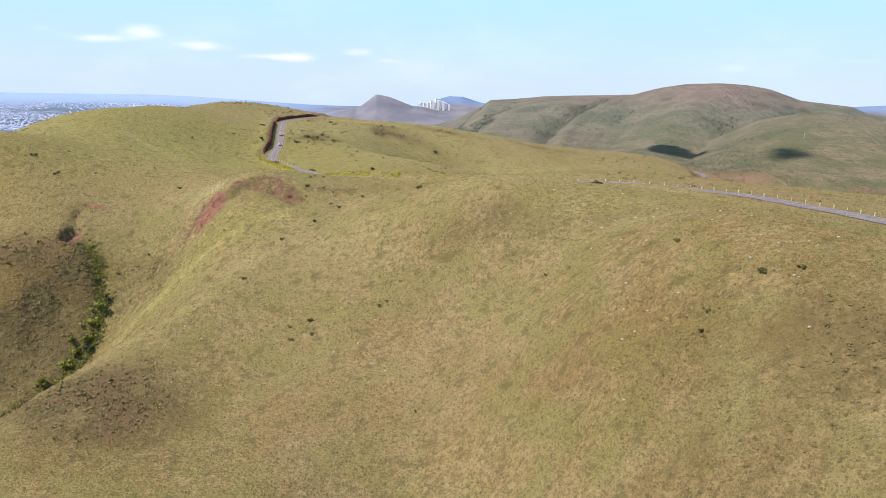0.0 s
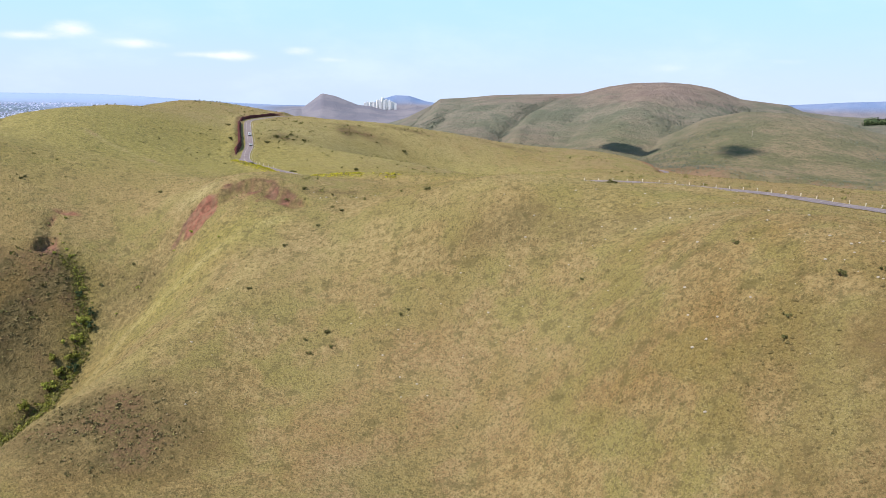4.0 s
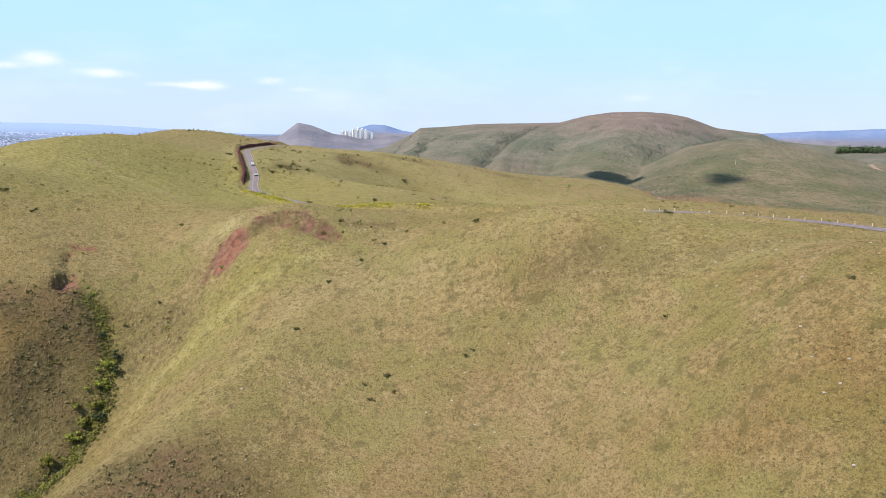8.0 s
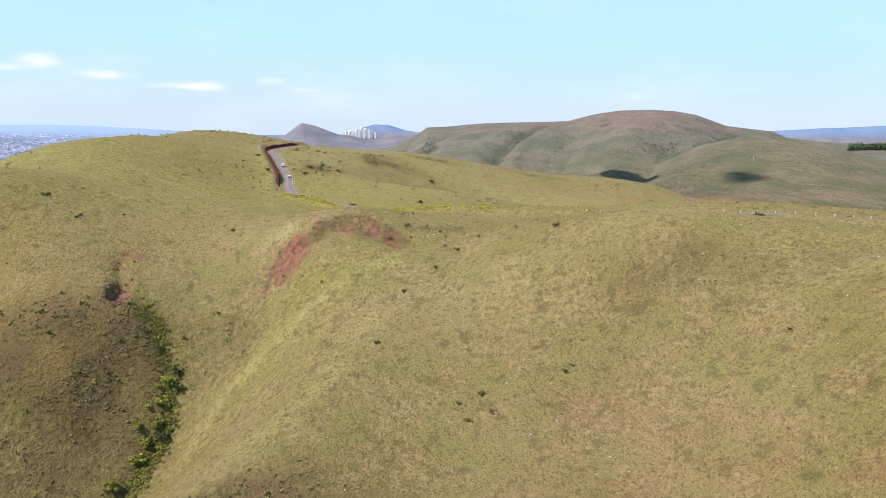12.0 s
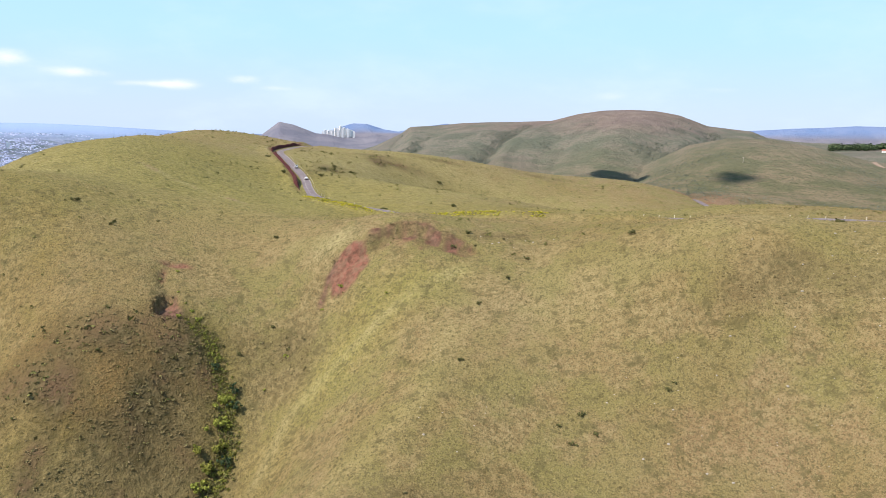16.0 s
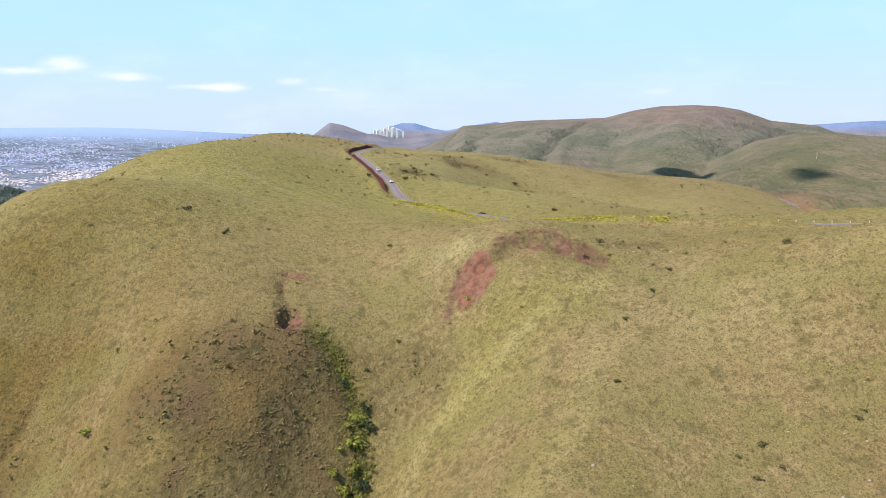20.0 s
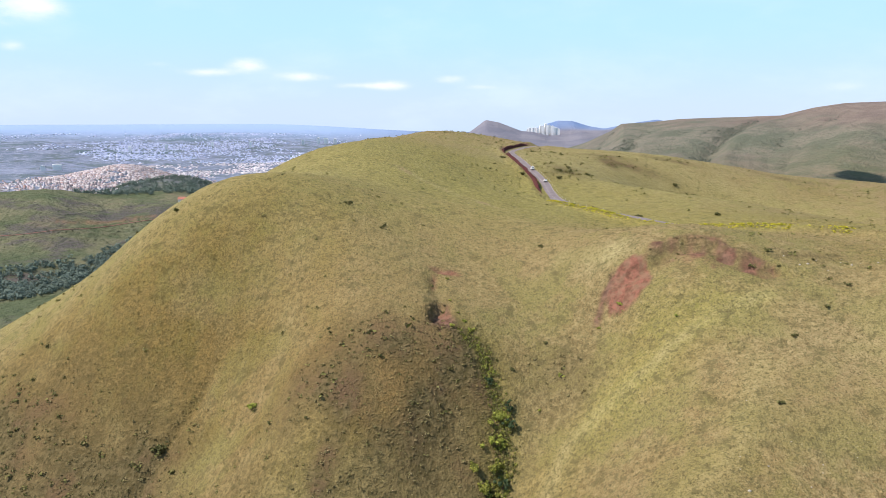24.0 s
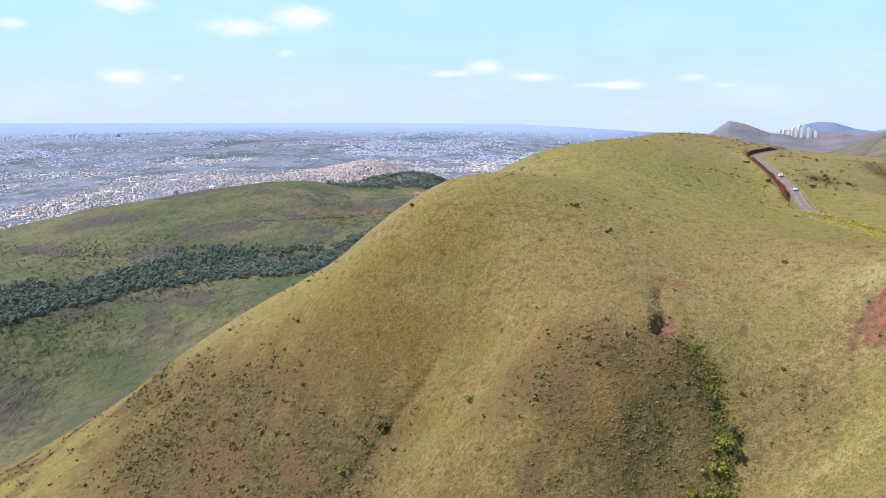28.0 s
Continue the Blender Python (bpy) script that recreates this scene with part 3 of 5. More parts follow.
# ---------------------------------------------------------------- ground
def mesh_object(name, verts, faces, mat, smooth=False):
    me = bpy.data.meshes.new(name)
    verts = np.asarray(verts, np.float32)
    faces = np.asarray(faces, np.int32)
    k = faces.shape[1]
    me.vertices.add(len(verts))
    me.vertices.foreach_set("co", verts.ravel())
    me.loops.add(faces.size)
    me.loops.foreach_set("vertex_index", faces.ravel())
    me.polygons.add(len(faces))
    me.polygons.foreach_set("loop_start", np.arange(0, faces.size, k, dtype=np.int32))
    me.polygons.foreach_set("loop_total", np.full(len(faces), k, np.int32))
    if smooth:
        me.polygons.foreach_set("use_smooth", np.ones(len(faces), bool))
    me.update(calc_edges=True)
    me.validate()
    if mat:
        me.materials.append(mat)
    return new(name, me)


def ellipse(x, y, cx, cy, rx, ry, turn=0.0):
    c, s = math.cos(radians(turn)), math.sin(radians(turn))
    dx, dy = x - cx, y - cy
    return np.exp(-(((c * dx + s * dy) / rx) ** 2) - ((-s * dx + c * dy) / ry) ** 2)


ARCH = [(-79, 265.5), (-73.3, 268.3), (-68.5, 269.9), (-61.9, 268.7), (-56.8, 267), (-53.7, 262), (-47.6, 257.5)]
TAIL = [(-85.5, 266), (-88.2, 261), (-90, 255.5)]
TRAIL = [(-171, 394), (-158, 382), (-147, 375.5), (-136, 366), (-121, 352)]


def covers(x, y):
    """Ground cover: bare soil, lush grass, dry grass; brush, far moor, built-up plain together with painted distance
    haze.
    """
    az = np.degrees(np.arctan2(-(x - EYE_X), y - EYE_Y))
    r = np.hypot(x - EYE_X, y - EYE_Y)
    ragged = fbm(x, y, 9, 4, 11)
    wide = fbm(x, y, 60, 3, 12)
    fine = fbm(x, y, 3.5, 3, 13)
    scarp, run, below = along(x, y, ARCH)
    arch = np.exp(-((scarp / np.where(below < 0, 7.5, 1.4)) ** 2)) * step(0, 8, run) * (0.75 + 0.5 * fine)
    slip = step(0.4, 0.6, ellipse(x, y, -81.6, 260.4, 6.6, 7.6, -25) + 0.16 * ragged + 0.1 * fine)
    tail = np.exp(-((along(x, y, TAIL)[0] / 1.2) ** 2))
    soil = 0.95 * slip + 0.35 * ellipse(x, y, -88, 258, 4, 6, 20) + 0.95 * step(0.4, 0.65, ellipse(x, y, -56.2, 260.2, 3.4, 3.0) + 0.2 * fine) + 1.0 * arch + 0.5 * tail
    soil = soil + 1.4 * ellipse(x, y, -132.8, 257.8, 3.6, 4.8) + 1.1 * ellipse(x, y, -135, 277.9, 4.2, 1.4) + 0.6 * ellipse(x, y, -137.0, 271.0, 1.0, 4.0)
    trail = np.exp(-((along(x, y, TRAIL)[0] / 2.0) ** 2))
    soil = soil + 0.4 * trail
    d, s, side = along(x, y, ROAD)
    soil = soil + 0.5 * np.exp(-(((d - 5.5) / 2.5) ** 2)) * (y < 690) * (y > 425) * (side < 0)
    d2, s2, _ = along(x, y, ROAD_FAR)
    soil = soil + 0.75 * np.exp(-(((d2 - 22) / 26) ** 2)) * (x > 240) * (y < 720) + 0.75 * ellipse(x, y, 390, 890, 70, 75, -30) + 0.7 * ellipse(x, y, 340, 830, 60, 60) + 0.6 * ellipse(x, y, 512, 800, 60, 45) + 1.2 * ellipse(x, y, -695, 994, 75, 11, 44)
    soil = np.clip(soil + (0.5 * ragged + 0.6 * fine) * (soil > 0.12), 0, 0.9) * step(0.15, 0.8, soil + 0.5 * ragged + 0.4 * fine)
    g, gs, _ = along(x, y, GULLY)
    lush = 0.95 * np.exp(-((g / 5.0) ** 2)) * step(14, 30, gs)
    lush = lush + 0.35 * np.exp(-((along(x, y, SPUR)[0] / 7.0) ** 2)) + 0.8 * np.exp(-((along(x, y, SPUR)[0] / 1.8) ** 2)) * step(-104, -84, x) * (ragged > -0.25) + 0.3 * np.exp(-((along(x, y, SPUR_LOW)[0] / 5.0) ** 2))
    lush = lush + 1.5 * np.exp(-(((d - 6.5) / 3.0) ** 2)) * step(418, 400, y) * step(285, 320, y)
    lush = lush + 0.6 * ellipse(x, y, 0, 330, 110, 45, -25) + 0.55 * ellipse(x, y, -70, 246, 14, 7, -20) + 0.5 * ellipse(x, y, -84, 233, 10, 10)
    # The ellipse at (-272, 326) paints the sunlit western crest a brighter green.
    lush = lush + 1.0 * ellipse(x, y, -385, 236, 62, 60) + 0.75 * ellipse(x, y, -205, 390, 95, 130) + 0.4 * ellipse(x, y, -120, 420, 60, 90) + 0.45 * ellipse(x, y, -160, 215, 14, 14) + 0.7 * ellipse(x, y, -272, 326, 60, 15, 33) + 0.4 * ellipse(x, y, -80, 430, 90, 70) + 0.4 * ellipse(x, y, 60, 205, 60, 22, -30) + 0.6 * ellipse(x, y, -30, 570, 130, 150) + 0.5 * ellipse(x, y, 60, 560, 80, 80)
    lush = np.clip(lush + 0.35 * ragged * lush + 0.12 * wide, 0, 1)
    dry = 0.6 * ellipse(x, y, -238, 264, 32, 24, 20) + 0.65 * ellipse(x, y, -200, 232, 36, 36) + 0.6 * ellipse(x, y, -214, 262, 20, 8, -15) + 0.25 * ellipse(x, y, -178, 262, 22, 14) + 0.5 * ellipse(x, y, -70, 148, 34, 20) + 0.3 * ellipse(x, y, -225, 284, 22, 10) + 0.9 * ellipse(x, y, -133, 239, 12, 8) + 1.0 * ellipse(x, y, -275, 242, 45, 30) + 0.25 * ellipse(x, y, -190, 285, 26, 16) + 0.12 * ellipse(x, y, -10, 185, 50, 40) + 0.5 * ellipse(x, y, 62, 100, 34, 34) + 0.25 * ellipse(x, y, 20, 125, 40, 30)
    dry = dry * 0.95 + 0.3 * ellipse(x, y, 80, 165, 30, 40) + 0.2 * ellipse(x, y, 45, 150, 25, 30) + 0.7 * ellipse(x, y, -150, 235, 20, 18) + 0.5 * ellipse(x, y, 110, 480, 60, 70)
    dry = np.clip(dry * (1 + 0.6 * ragged) + 0.4 * wide + 0.3 * ragged, 0, 1)
    scrub = (0.35 + 1.1 * fbm(x, y, 13, 3, 14)) * ellipse(x, y, -138, 236, 22, 26, 20) + (0.6 + 0.8 * fbm(x, y, 13, 3, 14)) * ellipse(x, y, -150, 222, 28, 22) + 0.4 * ellipse(x, y, -262, 252, 34, 16) + 0.45 * ellipse(x, y, -100, 246, 10, 9) + 0.6 * np.exp(-((g / 5) ** 2)) * step(4, 24, gs)
    scrub = scrub + 1.0 * arch * (1 - slip) + 0.8 * tail + 0.55 * ellipse(x, y, -38, 262, 14, 4) + 1.1 * ellipse(x, y, -82, 162, 22, 14) + 0.4 * ellipse(x, y, -70, 148, 24, 12) + 0.9 * ellipse(x, y, -238, 222, 36, 24)
    scrub = scrub + 1.4 * ellipse(x, y, -286, 228, 24, 24) + 0.7 * ellipse(x, y, -318, 262, 26, 12) + (0.4 + 1.1 * fbm(x, y, 17, 3, 15)) * ellipse(x, y, -345, 235, 45, 40, 15) + (0.3 + 1.1 * fbm(x, y, 17, 3, 15)) * ellipse(x, y, -400, 262, 56, 50) + 0.7 * ellipse(x, y, -262, 222, 26, 20) + 0.8 * ellipse(x, y, -215, 215, 16, 30) + 0.75 * ellipse(x, y, -48, 652, 30, 7) + 0.7 * ellipse(x, y, 10, 672, 30, 6) + 0.6 * ellipse(x, y, -86, 517, 9, 24, 20) + 0.5 * ellipse(x, y, 110, 690, 40, 8) + 0.5 * ellipse(x, y, -97, 244, 7, 8)
    scrub = scrub + 0.45 * ellipse(x, y, -77, 538, 12, 16) + 0.8 * ellipse(x, y, -46, 625, 8, 22) + 0.7 * ellipse(x, y, -28, 632, 26, 12) + 0.35 * ellipse(x, y, -93, 500, 7, 28, -20)
    scrub = scrub + 0.6 * ellipse(x, y, 66, 100, 26, 22) + 0.45 * ellipse(x, y, 48, 190, 30, 7, -20) + 0.4 * ellipse(x, y, 20, 205, 14, 6)
    scrub = np.clip(scrub * (1 + 0.8 * ragged) + 0.25 * (wide - 0.3), 0, 1)
    begin = 700 - 280 * step(8, 30, az)
    moor = step(begin, begin + 260 - 130 * step(8, 30, az), r)
    # Haze colour is painted in by distance; westward this is also the built-up plain.
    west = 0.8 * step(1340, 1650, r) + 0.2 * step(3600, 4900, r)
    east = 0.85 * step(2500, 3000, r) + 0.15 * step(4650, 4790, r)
    hazy_basin = east + (west - east) * step(4.5, 10, az + 1.5 * wide)
    straw = 0.5 * np.exp(-((along(x, y, SPUR)[0] / 2.3) ** 2)) + 0.3 * np.exp(-((along(x, y, SPUR_LOW)[0] / 4.0) ** 2))
    # At (-272, 326) the crest is painted paler, as the sun lights it.
    straw = straw + 0.3 * ellipse(x, y, -30, 228, 22, 20) + 0.6 * trail + 0.15 * ellipse(x, y, -190, 380, 70, 70) + 0.8 * ellipse(x, y, -88, 277, 12, 6, -25) + 0.45 * ellipse(x, y, 62, 178, 34, 7, -35) + 0.4 * ellipse(x, y, -240, 330, 30, 60) + 0.35 * ellipse(x, y, 10, 226, 60, 8) + 0.5 * ellipse(x, y, -20, 590, 130, 150) + 0.35 * ellipse(x, y, -272, 326, 60, 14, 33)
    straw = np.clip(straw * (0.8 + 1.1 * ragged), 0, 1)
    vale = step(4, 18, az)
    return (soil, lush, dry, straw), (scrub * (1 - moor), moor, hazy_basin, vale)


def ring_radii():
    out = [2.0, 30.0, 60.0, 90.0, 115.0, 130.0]
    while out[-1] < 4950:
        r = out[-1]
        out.append(r + (1.05 if r < 420 else 2.5 if r < 880 else r * 0.0105))
    return np.array(out)


def build_ground():
    cx, cy = -40.0, -60.0
    radii = ring_radii()
    turns = np.concatenate([np.arange(-50, 66, 0.17), np.arange(66, 310, 4.0)])
    az, rr = np.meshgrid(np.radians(turns), radii)
    x, y = cx - rr * np.sin(az), cy + rr * np.cos(az)
    z = land(x, y)
    rows, cols = x.shape
    idx = np.arange(rows * cols).reshape(rows, cols)
    right = np.roll(idx, -1, axis=1)
    quads = np.stack([idx[:-1], idx[1:], right[1:], right[:-1]], -1).reshape(-1, 4)
    # the wide columns behind the camera stay quads as well
    ob = mesh_object("ground", np.stack([x, y, z], -1).reshape(-1, 3), quads[:, ::-1], GROUND, True)
    # cover_b's blue channel also holds the amount of painted haze.
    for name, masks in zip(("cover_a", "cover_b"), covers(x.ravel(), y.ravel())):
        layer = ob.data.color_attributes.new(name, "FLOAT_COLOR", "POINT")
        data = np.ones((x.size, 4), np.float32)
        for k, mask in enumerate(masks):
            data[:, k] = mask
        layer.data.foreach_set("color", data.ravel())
    return tagged(ob, "grassy hill with red earth slips, falling to valleys and a plain", "ground", kind="structure")


ground = build_ground()


def ribbon(name, line, half, lift, mat, offset=0.0):
    """A strip along a line, at its own heights."""
    p = np.array(line)
    t = np.gradient(p[:, :2], axis=0)
    t /= np.linalg.norm(t, axis=1)[:, None]
    side = np.stack([-t[:, 1], t[:, 0]], 1)
    verts = []
    for across in (offset + half, offset + half * 0.33, offset - half * 0.33, offset - half):
        verts.append(np.c_[p[:, :2] + side * across, p[:, 2] + lift])
    verts = np.stack(verts, 1)
    n = len(p)
    idx = np.arange(n * 4).reshape(n, 4)
    quads = np.stack([idx[:-1, :-1], idx[:-1, 1:], idx[1:, 1:], idx[1:, :-1]], -1).reshape(-1, 4)
    return mesh_object(name, verts.reshape(-1, 3), quads, mat, True)


LINE_WHITE = paint("worn_line_white", (0.4, 0.37, 0.35), 0.8, 0.2, grime=0.6, scale=0.4)
road = tagged(ribbon("road_1", ROAD, 3.3, 0.02, ASPHALT), "worn pinkish-grey asphalt road winding over the ridge", "road", kind="structure")
for across in (-3.0, 0.0, 3.0):
    ribbon("road_line", ROAD, 0.08 if across else 0.06, 0.032, LINE_WHITE, across).parent = road
tagged(ribbon("road_2", ROAD_FAR, 3.0, 0.02, ASPHALT), "worn asphalt road running down beyond the plateau", "road", kind="structure")


# ---------------------------------------------------------------- builders
rng = np.random.default_rng(7)


def part(name, bm, mat, parent, label="", smooth=False):
    me = bpy.data.meshes.new(name)
    bm.to_mesh(me)
    bm.free()
    me.materials.append(mat)
    if smooth:
        for poly in me.polygons:
            poly.use_smooth = True
    ob = new(name, me)
    ob.parent = parent
    return tagged(ob, label)


def add_box(bm, size, center, bevel=0.0, taper=1.0, turn=0.0):
    """A box; taper narrows its top."""
    made = bmesh.ops.create_cube(bm, size=1.0)["verts"]
    for v in made:
        k = taper if v.co.z > 0 else 1.0
        v.co = Vector((v.co.x * size[0] * k, v.co.y * size[1] * k, v.co.z * size[2]))
    if turn:
        bmesh.ops.rotate(bm, verts=made, cent=(0, 0, 0), matrix=Matrix.Rotation(turn, 3, "Z"))
    bmesh.ops.translate(bm, verts=made, vec=center)
    if bevel:
        edges = list({e for v in made for e in v.link_edges})
        bmesh.ops.bevel(bm, geom=edges, offset=bevel, segments=2, affect="EDGES")
    return bm


def add_tube(bm, a, b, ra, rb, sides=7):
    a, b = Vector(a), Vector(b)
    m = Matrix.Translation((a + b) / 2) @ (b - a).to_track_quat("Z", "Y").to_matrix().to_4x4()
    bmesh.ops.create_cone(bm, cap_ends=True, segments=sides, radius1=ra, radius2=rb, depth=(b - a).length, matrix=m)
    return bm


def ground_z(x, y):
    return float(land(np.array([x]), np.array([y]))[0])


def sight(az, el, start=600.0):
    """The place where a line of sight from the middle of the flight first meets the ground."""
    r = np.arange(start, 4900.0, 4.0)
    x, y = EYE_X - r * math.sin(radians(az)), EYE_Y + r * math.cos(radians(az))
    hit = np.nonzero(np.degrees(np.arctan2(land(x, y) - EYE_Z, r)) >= el)[0]
    k = hit[0] if len(hit) else len(r) - 1
    return float(x[k]), float(y[k]), float(land(x[k : k + 1], y[k : k + 1])[0])


def leaves(centers, radii, count, size, seed=0, shell=0.45, loose=0.7):
    """Leaf sprays: small tilted quads scattered through ellipsoids."""
    g = np.random.default_rng(seed)
    centers, radii = np.asarray(centers, float), np.asarray(radii, float)
    n = len(centers)
    d = g.normal(size=(n, count, 3))
    d /= np.linalg.norm(d, axis=2, keepdims=True)
    r = shell + (1 - shell) * g.random((n, count, 1)) ** 0.6
    lump = 0.72 + 0.28 * np.sin(d[..., :1] * 3.1 + np.arange(n)[:, None, None]) * np.cos(d[..., 1:2] * 2.7 + 1.3 * np.arange(n)[:, None, None])
    c = centers[:, None] + d * r * lump * radii[:, None]
    s = np.broadcast_to(np.asarray(size, float).reshape(-1, 1, 1), (n, 1, 1)) * (0.6 + 0.8 * g.random((n, count, 1)))
    nrm = d + loose * g.normal(size=d.shape) + (0, 0, 0.35)
    nrm /= np.linalg.norm(nrm, axis=2, keepdims=True)
    a = np.cross(nrm, g.normal(size=d.shape))
    a /= np.linalg.norm(a, axis=2, keepdims=True) + 1e-9
    b = np.cross(nrm, a)
    quad = np.stack([c - a * s, c - b * s * 0.62, c + a * s, c + b * s * 0.62], 2)
    return quad.reshape(-1, 3), np.arange(n * count * 4).reshape(-1, 4)


def boxes(x, y, z, w, d, h, turn):
    """Many boxes with no floor, joined."""
    n = len(x)
    cx = np.array([-0.5, 0.5, 0.5, -0.5, -0.5, 0.5, 0.5, -0.5])
    cy = np.array([-0.5, -0.5, 0.5, 0.5, -0.5, -0.5, 0.5, 0.5])
    cz = np.array([0, 0, 0, 0, 1, 1, 1, 1.0])
    px, py = cx * w[:, None], cy * d[:, None]
    c, s = np.cos(turn)[:, None], np.sin(turn)[:, None]
    v = np.stack([x[:, None] + c * px - s * py, y[:, None] + s * px + c * py, z[:, None] + cz * h[:, None]], -1)
    f = np.array([[4, 5, 6, 7], [0, 1, 5, 4], [1, 2, 6, 5], [2, 3, 7, 6], [3, 0, 4, 7]])
    return v.reshape(-1, 3), (f[None] + 8 * np.arange(n)[:, None, None]).reshape(-1, 4)


# ---------------------------------------------------------------- grass, brush and woods
BRUSH = varied("brush_leaf", [(0.1, 0.09, 0.04), (0.155, 0.135, 0.058), (0.2, 0.16, 0.08), (0.17, 0.16, 0.058), (0.24, 0.18, 0.1)], 0.9, 0.1)
LEAF = varied("shrub_leaf", [(0.055, 0.056, 0.022), (0.095, 0.094, 0.032), (0.135, 0.13, 0.044), (0.17, 0.16, 0.056)], 0.8, 0.2)
BRIGHT_LEAF = varied("fresh_leaf", [(0.14, 0.155, 0.03), (0.225, 0.25, 0.042), (0.31, 0.325, 0.06)], 0.8, 0.2)
WOOD_LEAF = varied("wood_leaf", [(0.026, 0.045, 0.022), (0.05, 0.078, 0.036), (0.085, 0.112, 0.05)], 0.9, 0.1)
# Leaf green painted bluish to carry distance haze.
HAZED_LEAF = varied("hazed_wood_leaf", [(0.075, 0.108, 0.1), (0.115, 0.152, 0.13), (0.165, 0.2, 0.155)], 0.95, 0.05)
THICKET_LEAF = varied("thicket_leaf", [(0.055, 0.058, 0.044), (0.08, 0.088, 0.054), (0.105, 0.105, 0.062)], 0.95, 0.05)
# Leaf green paled and greyed to carry the haze over the range.
HAZED_RANGE_LEAF = varied("hazed_range_leaf", [(0.115, 0.13, 0.105), (0.135, 0.15, 0.12), (0.16, 0.17, 0.135)], 0.95, 0.05)
OLIVE_LEAF = varied("olive_leaf", [(0.065, 0.063, 0.026), (0.115, 0.106, 0.04), (0.15, 0.15, 0.048), (0.19, 0.185, 0.06), (0.18, 0.14, 0.07)], 0.9, 0.1)
FRESH_LEAF = varied("green_leaf", [(0.09, 0.1, 0.022), (0.18, 0.19, 0.036), (0.26, 0.255, 0.05)], 0.85, 0.15)
BARK = paint("bark", (0.09, 0.065, 0.045), 0.95, 0.1)
PALE_STONE = paint("pale_stone", (0.36, 0.33, 0.27), 0.9, 0.2, grime=0.4, scale=6.0)


def scatter(count, inner, outer, az_low, az_high, seed, power=1.0):
    g = np.random.default_rng(seed)
    a = np.radians(g.uniform(az_low, az_high, count))
    r = inner + (outer - inner) * g.random(count) ** power
    return -60 - r * np.sin(a), 20 + r * np.cos(a)


def grass_tufts():
    x, y = scatter(165000, 60, 330, -66, 60, 3, 0.8)
    keep = fbm(x, y, 22, 3, 40) + 0.55 * rng.random(len(x)) > -0.15
    masks = covers(x, y)
    soil, scrub = masks[0][0], masks[1][0]
    d, _, _ = along(x, y, ROAD)
    keep &= (soil < 0.35) & (d > 4.2)
    x, y = x[keep], y[keep]
    n = len(x)
    z = land(x, y)
    g = np.random.default_rng(4)
    wide = 0.14 + 0.3 * g.random(n) ** 2.5 + 0.12 * scrub[keep]
    tall = wide * (0.35 + 0.8 * g.random(n))
    turn = g.random(n) * 6.28
    k = np.arange(4)
    ang = turn[:, None] + k * 6.283 / 4 + 0.6 * g.random((n, 4))
    rad = wide[:, None] * (0.6 + 0.8 * g.random((n, 4)))
    ring = np.stack([x[:, None] + rad * np.cos(ang), y[:, None] + rad * np.sin(ang), z[:, None] - 0.08 + 0.25 * tall[:, None] * g.random((n, 4))], -1)
    top = np.stack([x + wide * 0.5 * (g.random(n) - 0.5), y + wide * 0.5 * (g.random(n) - 0.5), z + tall], -1)[:, None]
    v = np.concatenate([ring, top], 1)
    f = np.stack([k, (k + 1) % 4, np.full(4, 4)], -1)
    faces = (f[None] + 5 * np.arange(n)[:, None, None]).reshape(-1, 3)
    ob = mesh_object("grass_tufts", v.reshape(-1, 3), faces, TUFT)
    for layer, some in zip(("cover_a", "cover_b"), masks):
        data = np.repeat(np.stack([mask[keep] for mask in some], -1), 5, axis=0).astype(np.float32)
        ob.data.color_attributes.new(layer, "FLOAT_COLOR", "POINT").data.foreach_set("color", data.ravel())
    tagged(ob, "dry olive and straw-coloured grass tufts covering the hillside", "grass", kind="stuff")


grass_tufts()


def brush_cover():
    """Low dark brush: scattered singly over the hill, thick on the shaded side of the gully."""
    x, y = scatter(26000, 60, 640, -52, 62, 5, 0.8)
    g = np.random.default_rng(6)
    for cx, cy, rx, ry, n in ((-142, 234, 34, 36, 4200), (-80, 160, 24, 15, 2600), (-262, 224, 30, 22, 900), (-350, 232, 50, 40, 1500), (-66, 268, 13, 3, 260), (-212, 225, 12, 26, 900), (-104, 250, 14, 10, 900), (66, 100, 22, 18, 900), (-290, 230, 18, 22, 500)):
        x = np.r_[x, cx + rx * g.normal(0, 0.7, n)]
        y = np.r_[y, cy + ry * g.normal(0, 0.7, n)]
    _, (scrub, moor, _, _) = covers(x, y)
    d, _, _ = along(x, y, ROAD)
    keep = (g.random(len(x)) < 0.05 * step(0.0, 0.6, fbm(x, y, 35, 3, 44)) + 0.6 * step(0.2, 1.0, scrub)) & (moor < 0.3) & (d > 6)
    x, y = x[keep], y[keep]
    n = len(x)
    far = np.hypot(x + 60, y - 20)
    r = (0.13 + 0.42 * g.random(n) ** 3.0) * (1 + 0.0012 * far) * (1 + 0.3 * scrub[keep])
    c = np.stack([x, y, land(x, y) + 0.25 * r], -1)
    v, f = leaves(c, np.stack([1.2 * r, r, 0.6 * r], -1), 11, 0.32 * r + 0.05, 8)
    tagged(mesh_object("brush", v, f, BRUSH), "low dark brush scattered over the grass and thick in the gully", "brush", kind="stuff")


brush_cover()


